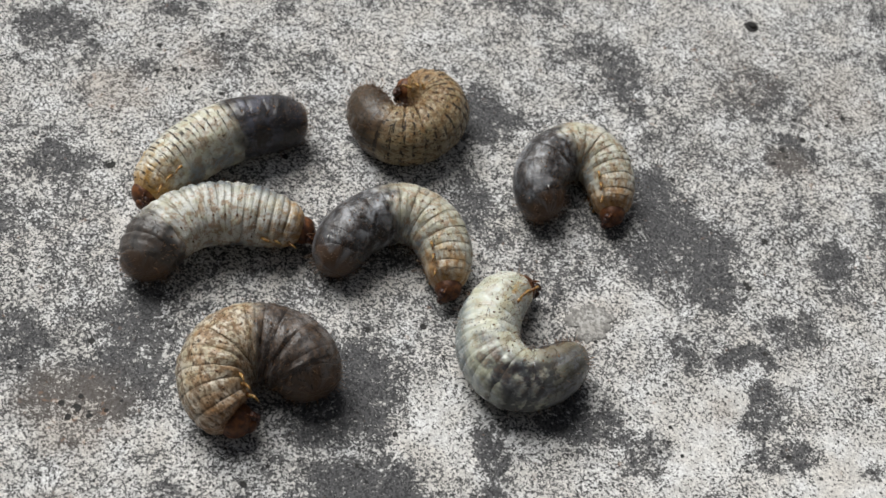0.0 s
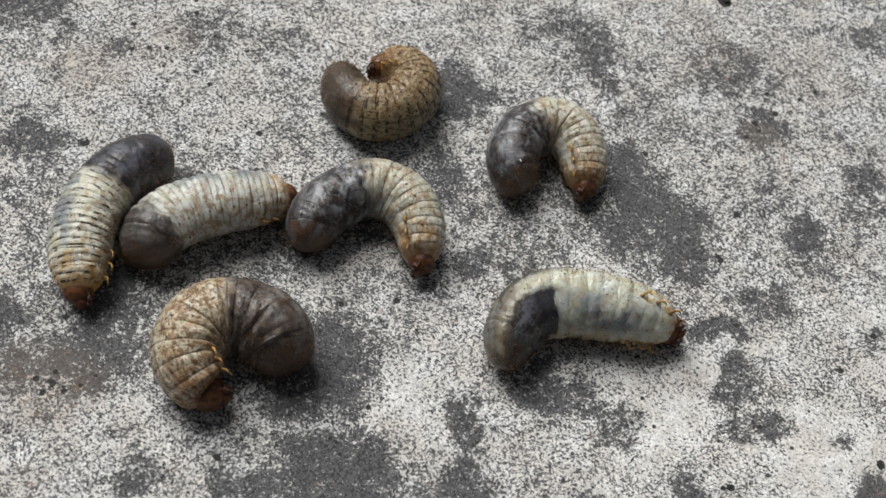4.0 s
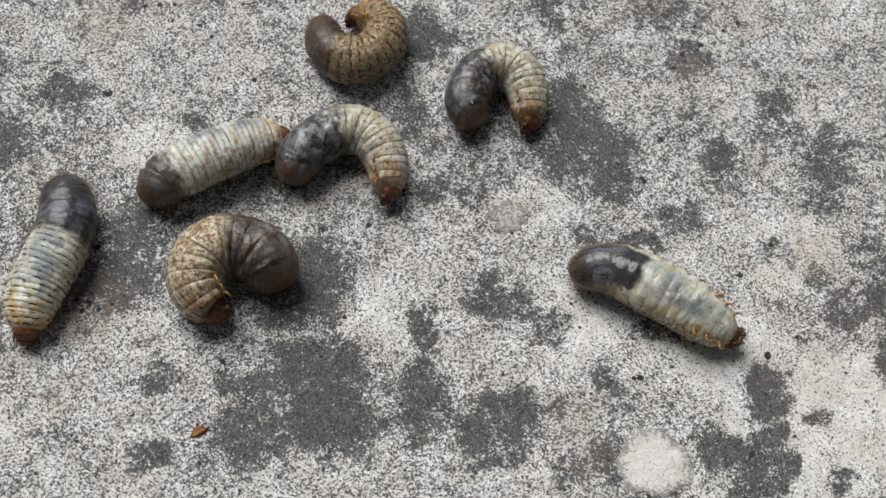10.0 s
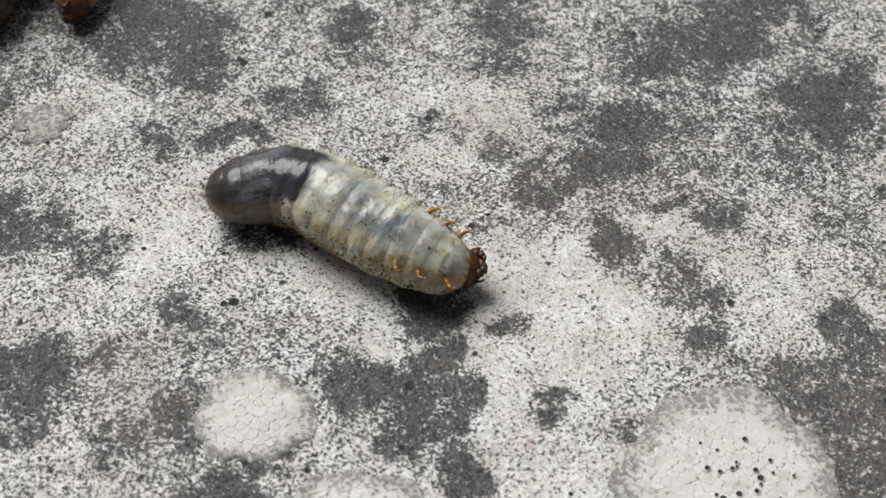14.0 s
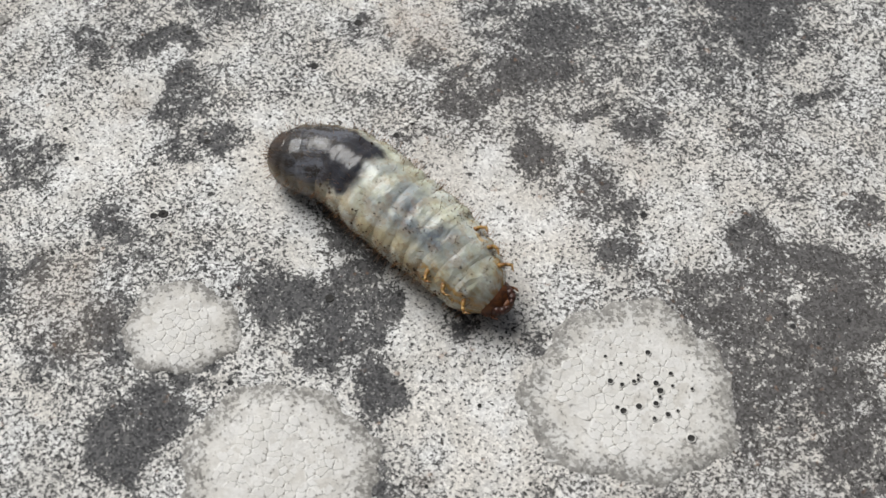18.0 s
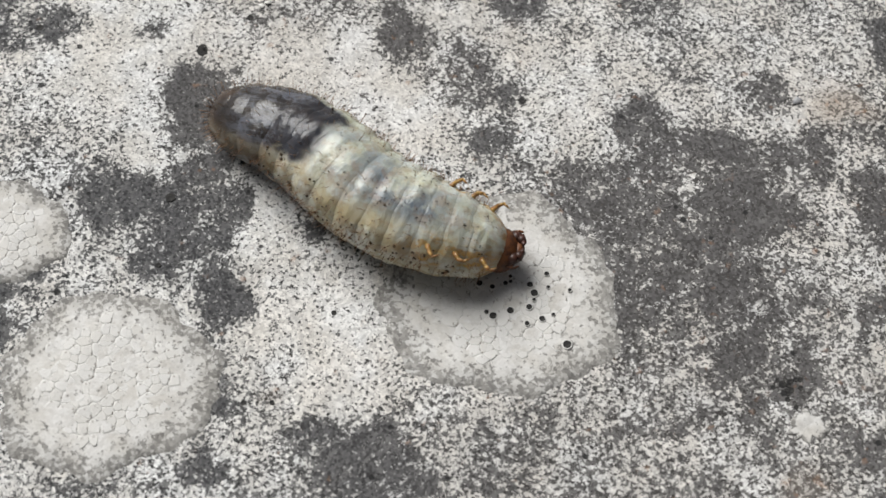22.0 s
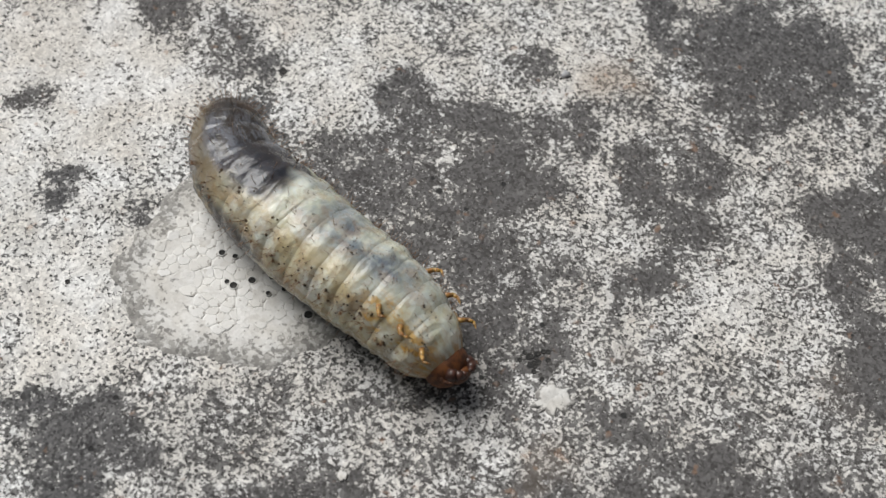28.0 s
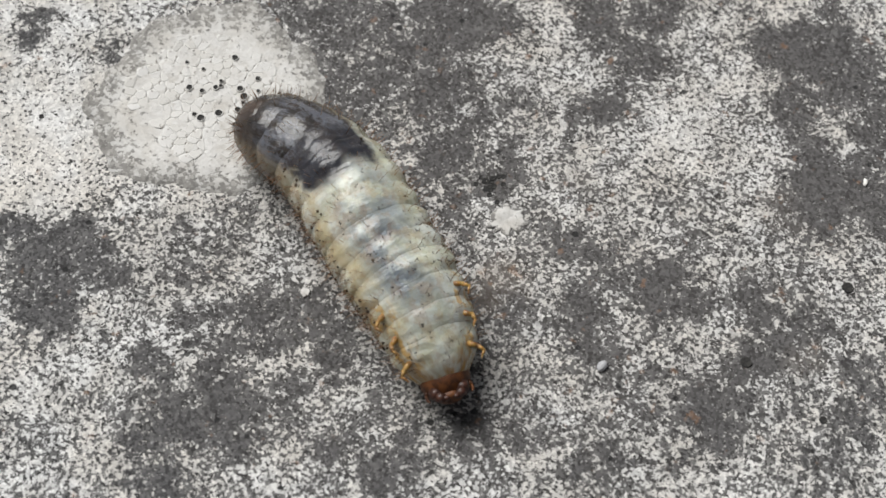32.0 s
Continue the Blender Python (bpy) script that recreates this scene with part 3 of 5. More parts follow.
BARE_PATCHES = BARE_PATCHES_a + BARE_PATCHES_b

# warm stains: rust, loam and ochre
WARM_PATCHES_a = [
    (-13, -22, 7.9, 5.8, 6), (-0, 38, 6.8, 5.8, 2), (64, -48, 3.9, 5.9, 4),
    (66, -52, 3.5, 4.1, 4), (88, 38, 8.7, 8.4, 2), (93, 19, 3.9, 3.7, 5),
    (108, -17, 4.2, 3.3, 6), (109, -19, 2.8, 3.9, 6), (143, -93, 3.0, 2.3, 5),
    (143, -94, 2.9, 2.0, 7), (154, -87, 2.6, 2.4, 3), (160, -56, 3.6, 3.4, 10),
    (168, -107, 2.1, 2.6, 4), (170, -93, 3.2, 3.1, 4),
]
WARM_PATCHES_b = [
    (150, -82, 48.0, 40.0, 2), (112, -40, 22.0, 18.0, 2),
    (-10, 31, 6.0, 5.0, 5), (2, 38, 4.0, 3.0, 5), (103, 32, 7.0, 7.1, 3),
    (58, -10, 5.0, 4.0, 3), (-12, -25, 6.0, 5.0, 6), (-15, -39, 6.0, 4.0, 3),
    (109, -19, 5.0, 5.1, 5), (67, -45, 2.0, 3.0, 5), (158, -56, 2.0, 2.2, 7),
    (74, -24, 2.2, 2.0, 4), (99, -75, 1.4, 1.0, 4), (153, -86, 2.2, 1.4, 4),
    (130, -44, 1.0, 2.0, 4), (134, -80, 3.0, 2.2, 3), (135, 8, 4.1, 3.2, 6),
    (129, -40, 2.2, 2.0, 4),
]
WARM_PATCHES = WARM_PATCHES_a + WARM_PATCHES_b


def growth(x, y, patches, reach=1.32, soft=0.88):
    """How densely the patches cover each point."""
    wx = x + (grain(x, y, 3.2, 3) - 0.5) * 3.0 + (grain(x, y, 1.1, 5) - 0.5) * 1.2
    wy = y + (grain(x, y, 3.2, 4) - 0.5) * 3.0 + (grain(x, y, 1.1, 6) - 0.5) * 1.2
    out = np.zeros_like(x)
    for px, py, rx, ry, k in patches:
        m = (abs(x - px) < rx * 1.9 + 4) & (abs(y - py) < ry * 1.9 + 4)
        if m.any():
            d = np.hypot((wx[m] - px) / rx, (wy[m] - py) / ry)
            t = np.clip((reach - d) / soft, 0, 1)
            out[m] = np.maximum(out[m], k / 10 * t * t * (3 - 2 * t))
    return out


def relief(x, y):
    """Height of the slab in millimetres."""
    return (grain(x, y, 14, 11) - 0.5) * 0.7 + (grain(x, y, 2.6, 12) - 0.5) * 0.22 + (grain(x, y, 1.0, 13) - 0.5) * 0.16


def spread(lo, hi, step):
    core = np.arange(lo, hi + step / 2, step)
    ring = step * 1.42 ** np.arange(1, 30)
    return np.concatenate([lo - np.cumsum(ring)[::-1], core, hi + np.cumsum(ring)])


def build_ground():
    xs, ys = spread(-52, 206, 0.6), spread(-136, 78, 0.6)
    x, y = [g.ravel() for g in np.meshgrid(xs, ys)]
    near = np.clip(1.5 - np.hypot(x - 77, y + 29) / 400, 0, 1)
    co = np.stack([x, y, relief(x, y) * near], 1) * MM
    nx, ny = len(xs), len(ys)
    i = (np.arange(ny - 1)[:, None] * nx + np.arange(nx - 1)).ravel()
    quads = np.stack([i, i + 1, i + nx + 1, i + nx], 1)
    me = bpy.data.meshes.new("ground")
    me.vertices.add(len(co))
    me.vertices.foreach_set("co", co.ravel())
    me.loops.add(quads.size)
    me.loops.foreach_set("vertex_index", quads.ravel().astype(np.int32))
    me.polygons.add(len(quads))
    me.polygons.foreach_set("loop_start", np.arange(0, quads.size, 4, dtype=np.int32))
    me.polygons.foreach_set("use_smooth", np.ones(len(quads), dtype=bool))
    me.update(calc_edges=True)
    far = np.hypot(x - 77, y + 29) > 190
    for name, patches in (("dark", DARK_PATCHES), ("warm", WARM_PATCHES)):
        v = growth(x, y, patches)
        if name == "dark":
            firm = np.clip(v * 1.6, 0, 1)
            v = 1 - (1 - v) * (1 - 0.74 * growth(x, y, THIN_PATCHES, 1.3, 1.1))
            v = v - growth(x, y, BARE_PATCHES, 1.3, 0.9) * (1 - firm)
            v = np.where(far, 0.22, v)
        me.attributes.new(name, "FLOAT", "POINT").data.foreach_set("value", v.astype(np.float32))
    me.materials.append(STONE)
    return tagged(new("ground", me), "pale weathered stone slab mottled with black lichen", "ground", kind="structure")


ground = build_ground()


def build_sky_blocker():
    """An unseen dark wall, added behind the camera to block sky fill."""
    bm = bmesh.new()
    bmesh.ops.create_cube(bm, size=1.0, matrix=Matrix.LocRotScale((0.1, -0.72, 0.75), None, (4.0, 0.25, 1.54)))
    bmesh.ops.bevel(bm, geom=bm.edges[:], offset=0.012, segments=2, affect="EDGES")
    me = bpy.data.meshes.new("sky_blocker_south")
    bm.to_mesh(me)
    bm.free()
    me.materials.append(SKY_BLOCKER)
    tagged(new("sky_blocker_south", me), "unseen dark wall added to block sky light", "wall", kind="structure")


build_sky_blocker()


def height(x, y):
    return float(relief(np.array([x]), np.array([y]))[0])


def part(name, bm, material, parent, label=""):
    """Links a bmesh as one mesh object, under a thing or a part if one is given."""
    me = bpy.data.meshes.new(name)
    bm.to_mesh(me)
    bm.free()
    me.materials.append(material)
    me.polygons.foreach_set("use_smooth", [True] * len(me.polygons))
    ob = new(name, me)
    if parent is not None:
        ob.parent = parent
    return tagged(ob, label)


# ---- crust lichens lying on the slab ----
def build_lichen(x, y, rx, ry, seed, label, material=None):
    """A thin lobed crust with a feathered margin, millimetres."""
    bm = bmesh.new()
    rim = bm.verts.layers.float.new("rim")
    rng = random.Random(seed)
    ph = [rng.uniform(0, 6.28) for _ in range(4)]
    rings, n = [], 120
    wild = 0.06 if min(rx, ry) > 4 else 0.45
    fr = (0.0, 0.2, 0.4, 0.6, 0.75, 0.86, 0.94, 1.0, 1.03)
    for f in fr:
        ring = []
        for k in range(n if f else 1):
            a = 2 * math.pi * k / n
            lobe = 1 + 0.05 * math.sin(3 * a + ph[0]) + 0.04 * math.sin(7 * a + ph[1]) + f ** 6 * (0.016 * math.sin(17 * a + ph[2]) + 0.012 * math.sin(29 * a + ph[3])) + wild * f * noise.noise(Vector((3 * math.cos(a), 3 * math.sin(a), seed)))
            u, v = rx * f * lobe * math.cos(a), ry * f * lobe * math.sin(a)
            top = 0.16 * (1 - f ** 10) + 0.10 * grain(np.array([x + u]), np.array([y + v]), 1.3, seed)[0]
            z = height(x + u, y + v) + (top if f < 1.02 else -0.12)
            w = bm.verts.new((u * MM, v * MM, z * MM))
            w[rim] = f
            ring.append(w)
        rings.append(ring)
    for k in range(n):
        bm.faces.new((rings[0][0], rings[1][k], rings[1][(k + 1) % n]))
    for p, q in zip(rings[1:], rings[2:]):
        for k in range(n):
            bm.faces.new((p[k], q[k], q[(k + 1) % n], p[(k + 1) % n]))
    thing = tagged(new("lichen"), label, "lichen", "crust lichens on the slab")
    thing.location = (x * MM, y * MM, 0)
    border = bm.copy()
    for mesh, outer in ((bm, True), (border, False)):
        bmesh.ops.delete(mesh, geom=[f for f in mesh.faces if (sum(v[mesh.verts.layers.float["rim"]] for v in f.verts) / len(f.verts) > 0.75) == outer], context="FACES")
    part("crust", bm, material or CRUST, thing)
    part("margin", border, material or CRUST, thing, "grey feathered margin")
    if min(rx, ry) > 4.2:
        build_areoles(thing, x, y, rx * 0.72, ry * 0.72, rng, seed)
    return thing


def build_areoles(thing, x, y, rx, ry, rng, seed, gap=1.0):
    """Small swollen plates parted by cracks, cut as cells round scattered centres."""
    spots = []
    for j in range(-12, 13):
        for i in range(-12, 13):
            u, v = (i + 0.5 * (j % 2)) * gap, j * gap * 0.87
            u, v = u + rng.uniform(-0.48, 0.48) * gap, v + rng.uniform(-0.48, 0.48) * gap
            if (u / rx) ** 2 + (v / ry) ** 2 < 1.6:
                spots.append((u, v))
    for u, v in spots:
        if (u / rx) ** 2 + (v / ry) ** 2 > rng.uniform(0.55, 1.0):
            continue
        cell = [(gap * math.cos(0.524 * k), gap * math.sin(0.524 * k)) for k in range(12)]
        for p, q in spots:
            dx, dy = p - u, q - v
            far = dx * dx + dy * dy
            if 0 < far < 5 * gap * gap:
                kept = []
                for a, b in zip(cell, cell[1:] + cell[:1]):
                    fa, fb = far / 2 - a[0] * dx - a[1] * dy, far / 2 - b[0] * dx - b[1] * dy
                    if fa > 0:
                        kept.append(a)
                    if fa * fb < 0:
                        w = fa / (fa - fb)
                        kept.append((a[0] + (b[0] - a[0]) * w, a[1] + (b[1] - a[1]) * w))
                cell = kept
        bm = bmesh.new()
        rings = []
        for f, drop in ((1.0, -0.018), (0.985, 0.0), (0.72, 0.004)):
            a, b = np.array([q[0] for q in cell]) * f, np.array([q[1] for q in cell]) * f
            top = relief(x + u + a, y + v + b) + 0.172 + 0.10 * grain(x + u + a, y + v + b, 1.3, seed) + drop
            rings.append([bm.verts.new((p * MM, q * MM, z * MM)) for p, q, z in zip(a, b, top)])
        for p, q in zip(rings, rings[1:]):
            for k in range(len(p)):
                bm.faces.new((p[k], p[(k + 1) % len(p)], q[(k + 1) % len(p)], q[k]))
        bm.faces.new(rings[-1])
        ob = part("areole", bm, AREOLE, thing)
        ob.location = (u * MM, v * MM, 0)


def build_pit_parts(parent, x, y, r, lift, name="pit"):
    """A small black cup with a pale grey rim, standing a hair proud of its ground."""
    bm = bmesh.new()
    n = 12
    prof = ((1.25, -0.08), (1.12, 0.07), (0.95, 0.08), (0.8, 0.04), (0.4, 0.03))
    rings = []
    for f, z in prof:
        rings.append([bm.verts.new((r * f * (1 + 0.12 * math.sin(2 * k + x)) * math.cos(2 * math.pi * k / n) * MM, r * f * math.sin(2 * math.pi * k / n) * MM, z * MM)) for k in range(n)])
    for p, q in zip(rings, rings[1:]):
        for k in range(n):
            bm.faces.new((p[k], p[(k + 1) % n], q[(k + 1) % n], q[k]))
    bm.faces.new(rings[-1])
    ob = part(name, bm, PIT, parent)
    ox, oy = (parent.location.x, parent.location.y) if parent is not None else (0, 0)
    ob.location = (x * MM - ox, y * MM - oy, (height(x, y) + lift) * MM)
    return ob


# x, y, half width, half depth
LICHENS = [
    ((76.9, -53.9, 6.0, 5.5), "small round pale lichen crust on the stone"),
    ((84.7, -71.0, 9.8, 8.8), "large pale cracked lichen crust on the stone"),
    ((121.5, -69.7, 10.9, 10.3), "pale round lichen crust dotted with black cups"),
    ((57.3, -9.3, 3.3, 2.8), "faint pale lichen ring on the stone"),
    ((145.4, -87.8, 1.7, 1.4), "small pale lichen tuft on the stone"),
    ((126.3, -91.1, 0.5, 0.5), "tiny white lichen dot on dark lichen"),
]
lichens = [build_lichen(*row, seed=40 + k, label=label, material=FAINT_CRUST if "faint" in label else CRUST) for k, (row, label) in enumerate(LICHENS)]

# black fruiting cups on the dotted crust, and pits in the bare stone: x, y, radius
CUPS = [
    (119.7, -68.1, 0.30), (120.8, -68.7, 0.24), (122.1, -68.6, 0.24), (124.3, -69.2, 0.30),
    (124.5, -70.1, 0.36), (126.1, -68.4, 0.24), (122.7, -68.0, 0.18), (120.2, -71.6, 0.35),
    (119.7, -71.1, 0.23), (121.9, -71.4, 0.35), (123.7, -71.4, 0.29), (123.1, -73.0, 0.23),
    (124.6, -72.8, 0.29), (125.7, -72.6, 0.18), (124.4, -65.6, 0.30), (125.9, -69.8, 0.18),
    (127.8, -70.5, 0.18), (119.9, -65.2, 0.18), (121.3, -66.3, 0.18), (124.3, -70.8, 0.18),
    (122.6, -68.5, 0.18), (126.2, -75.8, 0.40),
]
for x, y, r in CUPS:
    cup = build_pit_parts(lichens[2], x, y, r * 0.85, 0.27, "fruiting_cup")
    bm = bmesh.new()
    rings = [[bm.verts.new((r * f * math.cos(0.449 * k) * MM, r * f * math.sin(0.449 * k) * MM, z * MM)) for k in range(14)] for f, z in ((1.45, -0.16), (1.28, 0.03), (1.10, 0.09), (0.95, 0.05))]
    for p, q in zip(rings, rings[1:]):
        for k in range(14):
            bm.faces.new((p[k], p[(k + 1) % 14], q[(k + 1) % 14], q[k]))
    part("rim", bm, AREOLE, cup, "pale raised rim")
PITS = [
    (76.4, -39.5, 0.37), (92.7, -53.1, 0.42), (103.4, -33.4, 0.32), (95.7, -21.8, 0.40),
    (-10.4, 17.1, 0.61), (81.5, -3.5, 0.42), (85.5, 4.8, 0.42), (76.4, -39.5, 0.49),
    (95.5, 24.5, 0.44), (98.0, -36.5, 0.50), (-12.3, -22.9, 0.57), (-11.8, -21.1, 0.29),
    (-13.2, -24.2, 0.38), (-10.5, -24.0, 0.38), (-14.2, -22.1, 0.38), (14.8, 19.1, 0.42),
    (9.4, -33.9, 0.38), (25.9, -10.8, 0.40), (33.7, -10.2, 0.40), (-11.0, -12.6, 0.39),
    (91.7, 22.3, 0.44), (81.8, -14.6, 0.31), (101.8, -16.3, 0.42), (-10.6, 16.9, 0.40),
    (91.5, 48.1, 0.98), (57.8, -12.5, 0.24), (65.1, 8.4, 0.26), (81.2, -2.9, 0.34),
    (-21.0, -1.7, 0.30), (73.2, 16.1, 0.35),
]
PITS += [
    (36.2, -14.9, 0.23), (9.2, -33.7, 0.29), (92.6, -53.2, 0.32), (98.1, -36.2, 0.46),
    (105.9, -68.2, 0.21), (128.5, -48.8, 0.34), (98.9, -75.9, 0.20), (96.4, -75.4, 0.20),
    (144.5, -83.4, 0.31), (145.1, -84.1, 0.26), (145.2, -83.3, 0.21), (145.0, -85.8, 0.20),
    (144.5, -84.9, 0.21), (90.7, -60.2, 0.21), (144.6, -83.4, 0.20), (145.3, -83.3, 0.20),
    (144.2, -82.9, 0.20), (146.2, -83.3, 0.20), (144.7, -84.0, 0.15), (143.6, -83.5, 0.20),
    (129.9, -81.1, 0.15), (162.1, -105.8, 0.44), (145.0, -83.6, 0.21), (145.8, -83.2, 0.21),
    (144.5, -83.3, 0.21), (144.7, -84.4, 0.21), (146.0, -84.1, 0.21), (134.3, -105.3, 0.28),
    (136.5, -105.0, 0.19), (173.3, -100.9, 0.46), (166.8, -112.3, 0.29),
]
# where small pits crowd together: x, y, half width, half depth, how many
PIT_CLUSTERS = [
    (-0, 36, 10.0, 7.0, 26), (-33, 23, 5.0, 10.0, 9), (97, 20, 8.0, 7.1, 9),
    (73, -30, 9.0, 6.1, 6), (21, -28, 12.0, 4.0, 6),
]
rng = random.Random(77)
for x, y, rx, ry, count in PIT_CLUSTERS:
    PITS += [(x + rng.gauss(0, rx * 0.6), y + rng.gauss(0, ry * 0.6), rng.choice((0.16, 0.2, 0.25, 0.34))) for _ in range(count)]
for x, y, r in PITS:
    build_pit_parts(ground, x, y, r, 0.0)


# ---- grubs ----
BOUNDS = (0.0, 0.075, 0.150, 0.235, 0.315, 0.390, 0.460, 0.530, 0.597, 0.660, 0.722, 0.784, 0.845, 0.905)
GIRTH_S = (0.0, 0.01, 0.03, 0.06, 0.10, 0.16, 0.30, 0.50, 0.68, 0.80, 0.87, 0.91, 0.94, 1.05)
GIRTH_R = (0.0, 0.36, 0.60, 0.77, 0.88, 0.96, 1.0, 1.0, 0.97, 0.87, 0.745, 0.62, 0.47, 0.05)


def girth(s, slim=0.0):
    t = min(max((s - 0.04) / 0.40, 0.0), 1.0)
    return float(np.interp(s, GIRTH_S, GIRTH_R)) * (1 - slim * (1 - t * t * (3 - 2 * t)))


class Spine:
    """A curve through points on the slab (millimetres), walked from rear (0) to head (1); roll turns the back from up (0) towards the grub's left (90)."""

    def __init__(self, points, roll, radius, slim=0.0, sink=0.94, flat=False):
        p = np.array(points, float)
        p = np.vstack([2 * p[0] - p[1], p, 2 * p[-1] - p[-2]])
        out = []
        for i in range(1, len(p) - 2):
            for u in np.linspace(0, 1, 16, endpoint=False):
                a, b, c, d = p[i - 1], p[i], p[i + 1], p[i + 2]
                out.append(0.5 * (2 * b + (c - a) * u + (2 * a - 5 * b + 4 * c - d) * u * u + (3 * b - a - 3 * c + d) * u ** 3))
        out.append(p[-2])
        self.p = np.array(out)
        k = np.ones(13) / 13
        wide = np.vstack([2 * self.p[0] - self.p[6:0:-1], self.p, 2 * self.p[-1] - self.p[-2:-8:-1]])
        self.p = np.stack([np.convolve(wide[:, c], k, "valid") for c in (0, 1)], 1)
        seg = np.hypot(*np.diff(self.p, axis=0).T)
        self.s = np.concatenate([[0], np.cumsum(seg)])
        self.length = self.s[-1]
        self.s /= self.s[-1]
        self.roll, self.radius, self.slim, self.sink, self.flat = roll, radius, slim, sink, flat

    def place(self, s):
        c = min(max(s, 0.0), 1.0)
        x, y = np.interp(c, self.s, self.p[:, 0]), np.interp(c, self.s, self.p[:, 1])
        z = 0.0 if self.flat else self.radius * self.sink * max(girth(min(max(s, 0.10), 0.93), self.slim), 0.62)
        if s != c:
            e = self.p[0] - self.p[1] if s < 0 else self.p[-1] - self.p[-2]
            e = e / np.hypot(*e) * abs(s - c) * self.length
            x, y = x + e[0], y + e[1]
        return Vector((x, y, z))

    def matrix(self, s):
        """Pose at s: x runs to the head, z to the back. Millimetres."""
        t = (self.place(s + 0.035) - self.place(s - 0.035)).normalized()
        left = Vector((-t.y, t.x, 0)).normalized()
        top = t.cross(left)
        up = top * math.cos(radians(self.roll)) + left * math.sin(radians(self.roll))
        m = Matrix((t, up.cross(t), up)).transposed().to_4x4()
        m.translation = self.place(s)
        return m


def metres(m):
    out = m.copy()
    out.translation = m.translation * MM
    return out


def segment_mesh(spine, i, radius, seed):
    """One body ring of the grub, cut from its rest shape, with folds, swollen flanks and tucked-in edges."""
    lo, hi = BOUNDS[i], BOUNDS[i + 1]
    mid, span = (lo + hi) / 2, hi - lo
    inv = spine.matrix(mid).inverted()
    bm = bmesh.new()
    lay = bm.verts.layers.float_vector.new("body")
    across = bm.verts.layers.float_vector.new("ring")
    n = 44
    if i == 0:
        cuts = [0.0, 0.004, 0.012, 0.022, 0.034, 0.047, 0.060, 0.070, 0.078, 0.090, 0.105, 0.125]
    else:
        cuts = [lo + span * f for f in (-0.60, -0.32, -0.12, 0.0, 0.06, 0.14, 0.24, 0.33, 0.40, 0.50, 0.60, 0.67, 0.76, 0.86, 0.94, 1.0, 1.12, 1.32, 1.60)]
    rows = []
    for s in cuts:
        f = (s - lo) / span
        m = inv @ spine.matrix(s)
        edge = max(0.0, abs(f - 0.5) - 0.34) / 0.16
        if i == 0 and f < 0.5:
            edge = 0.0
        row = []
        for k in range(n if s > 0 else 1):
            a = 2 * math.pi * k / n
            back, side = math.cos(a), math.sin(a)
            pinch = (0.010 + 0.007 * back) * min(1.0, 0.35 + max(0.0, s - 0.22) * 6)
            tuck, bulge = (0.034, 0.046) if spine.slim else (0.055, 0.058)
            if spine.slim:
                pinch *= 0.6
            r = radius * girth(s, spine.slim) * (1 - pinch * min(edge, 1.0) ** 2 - tuck * max(0.0, edge - 1.0))
            if i > 0:
                r *= 1 - 0.011 * max(0.0, back) * math.cos(2 * math.pi * 2 * f) * (1 - min(edge, 1)) * min(1.0, max(0.15, (s - 0.25) * 6))
                r *= 1 + bulge * math.exp(-((abs(a - math.pi) - 1.15) / 0.30) ** 2) * math.cos(math.pi * min(abs(f - 0.5), 0.5))
                r *= 1 + 0.012 * max(0.0, -back) * math.cos(2 * math.pi * (f - 0.5))
            q = Vector((s * 9 + seed, 2.3 * back, 2.3 * side))
            r *= 1 + 0.045 * noise.noise(q * 1.3) + 0.028 * noise.noise(Vector((s * 55, 3.5 * back + seed, 3.5 * side)))
            v = bm.verts.new(m @ Vector((0, r * side * 1.03, r * back * 0.95)) * MM)
            v[lay] = (s, back, side)
            v[across] = (f, seed * 0.037, 0)
            row.append(v)
        rows.append(row)
    if i == 0:
        for k in range(n):
            bm.faces.new((rows[0][0], rows[1][(k + 1) % n], rows[1][k]))
        rows = rows[1:]
    for p, q in zip(rows, rows[1:]):
        for k in range(n):
            bm.faces.new((p[k], p[(k + 1) % n], q[(k + 1) % n], q[k]))
    bmesh.ops.recalc_face_normals(bm, faces=bm.faces)
    return bm


def rod(bm, a, b, ra, rb, n=6):
    """A tapered rod from a to b (metres) in bm."""
    a, b = Vector(a), Vector(b)
    q = (b - a).to_track_quat("Z", "Y").to_matrix()
    ring = [[bm.verts.new(p + q @ Vector((r * math.cos(2 * math.pi * k / n), r * math.sin(2 * math.pi * k / n), 0))) for k in range(n)] for p, r in ((a, ra), (b, rb))]
    for k in range(n):
        bm.faces.new((ring[0][k], ring[0][(k + 1) % n], ring[1][(k + 1) % n], ring[1][k]))
    bm.faces.new(ring[1])
    bm.faces.new(ring[0][::-1])


def blob(bm, at, size, turn=None, u=14, v=9):
    """A rounded lump in bm: centre and half sizes in metres."""
    m = Matrix.LocRotScale(at, turn, size)
    bmesh.ops.create_uvsphere(bm, u_segments=u, v_segments=v, radius=1.0, matrix=m)


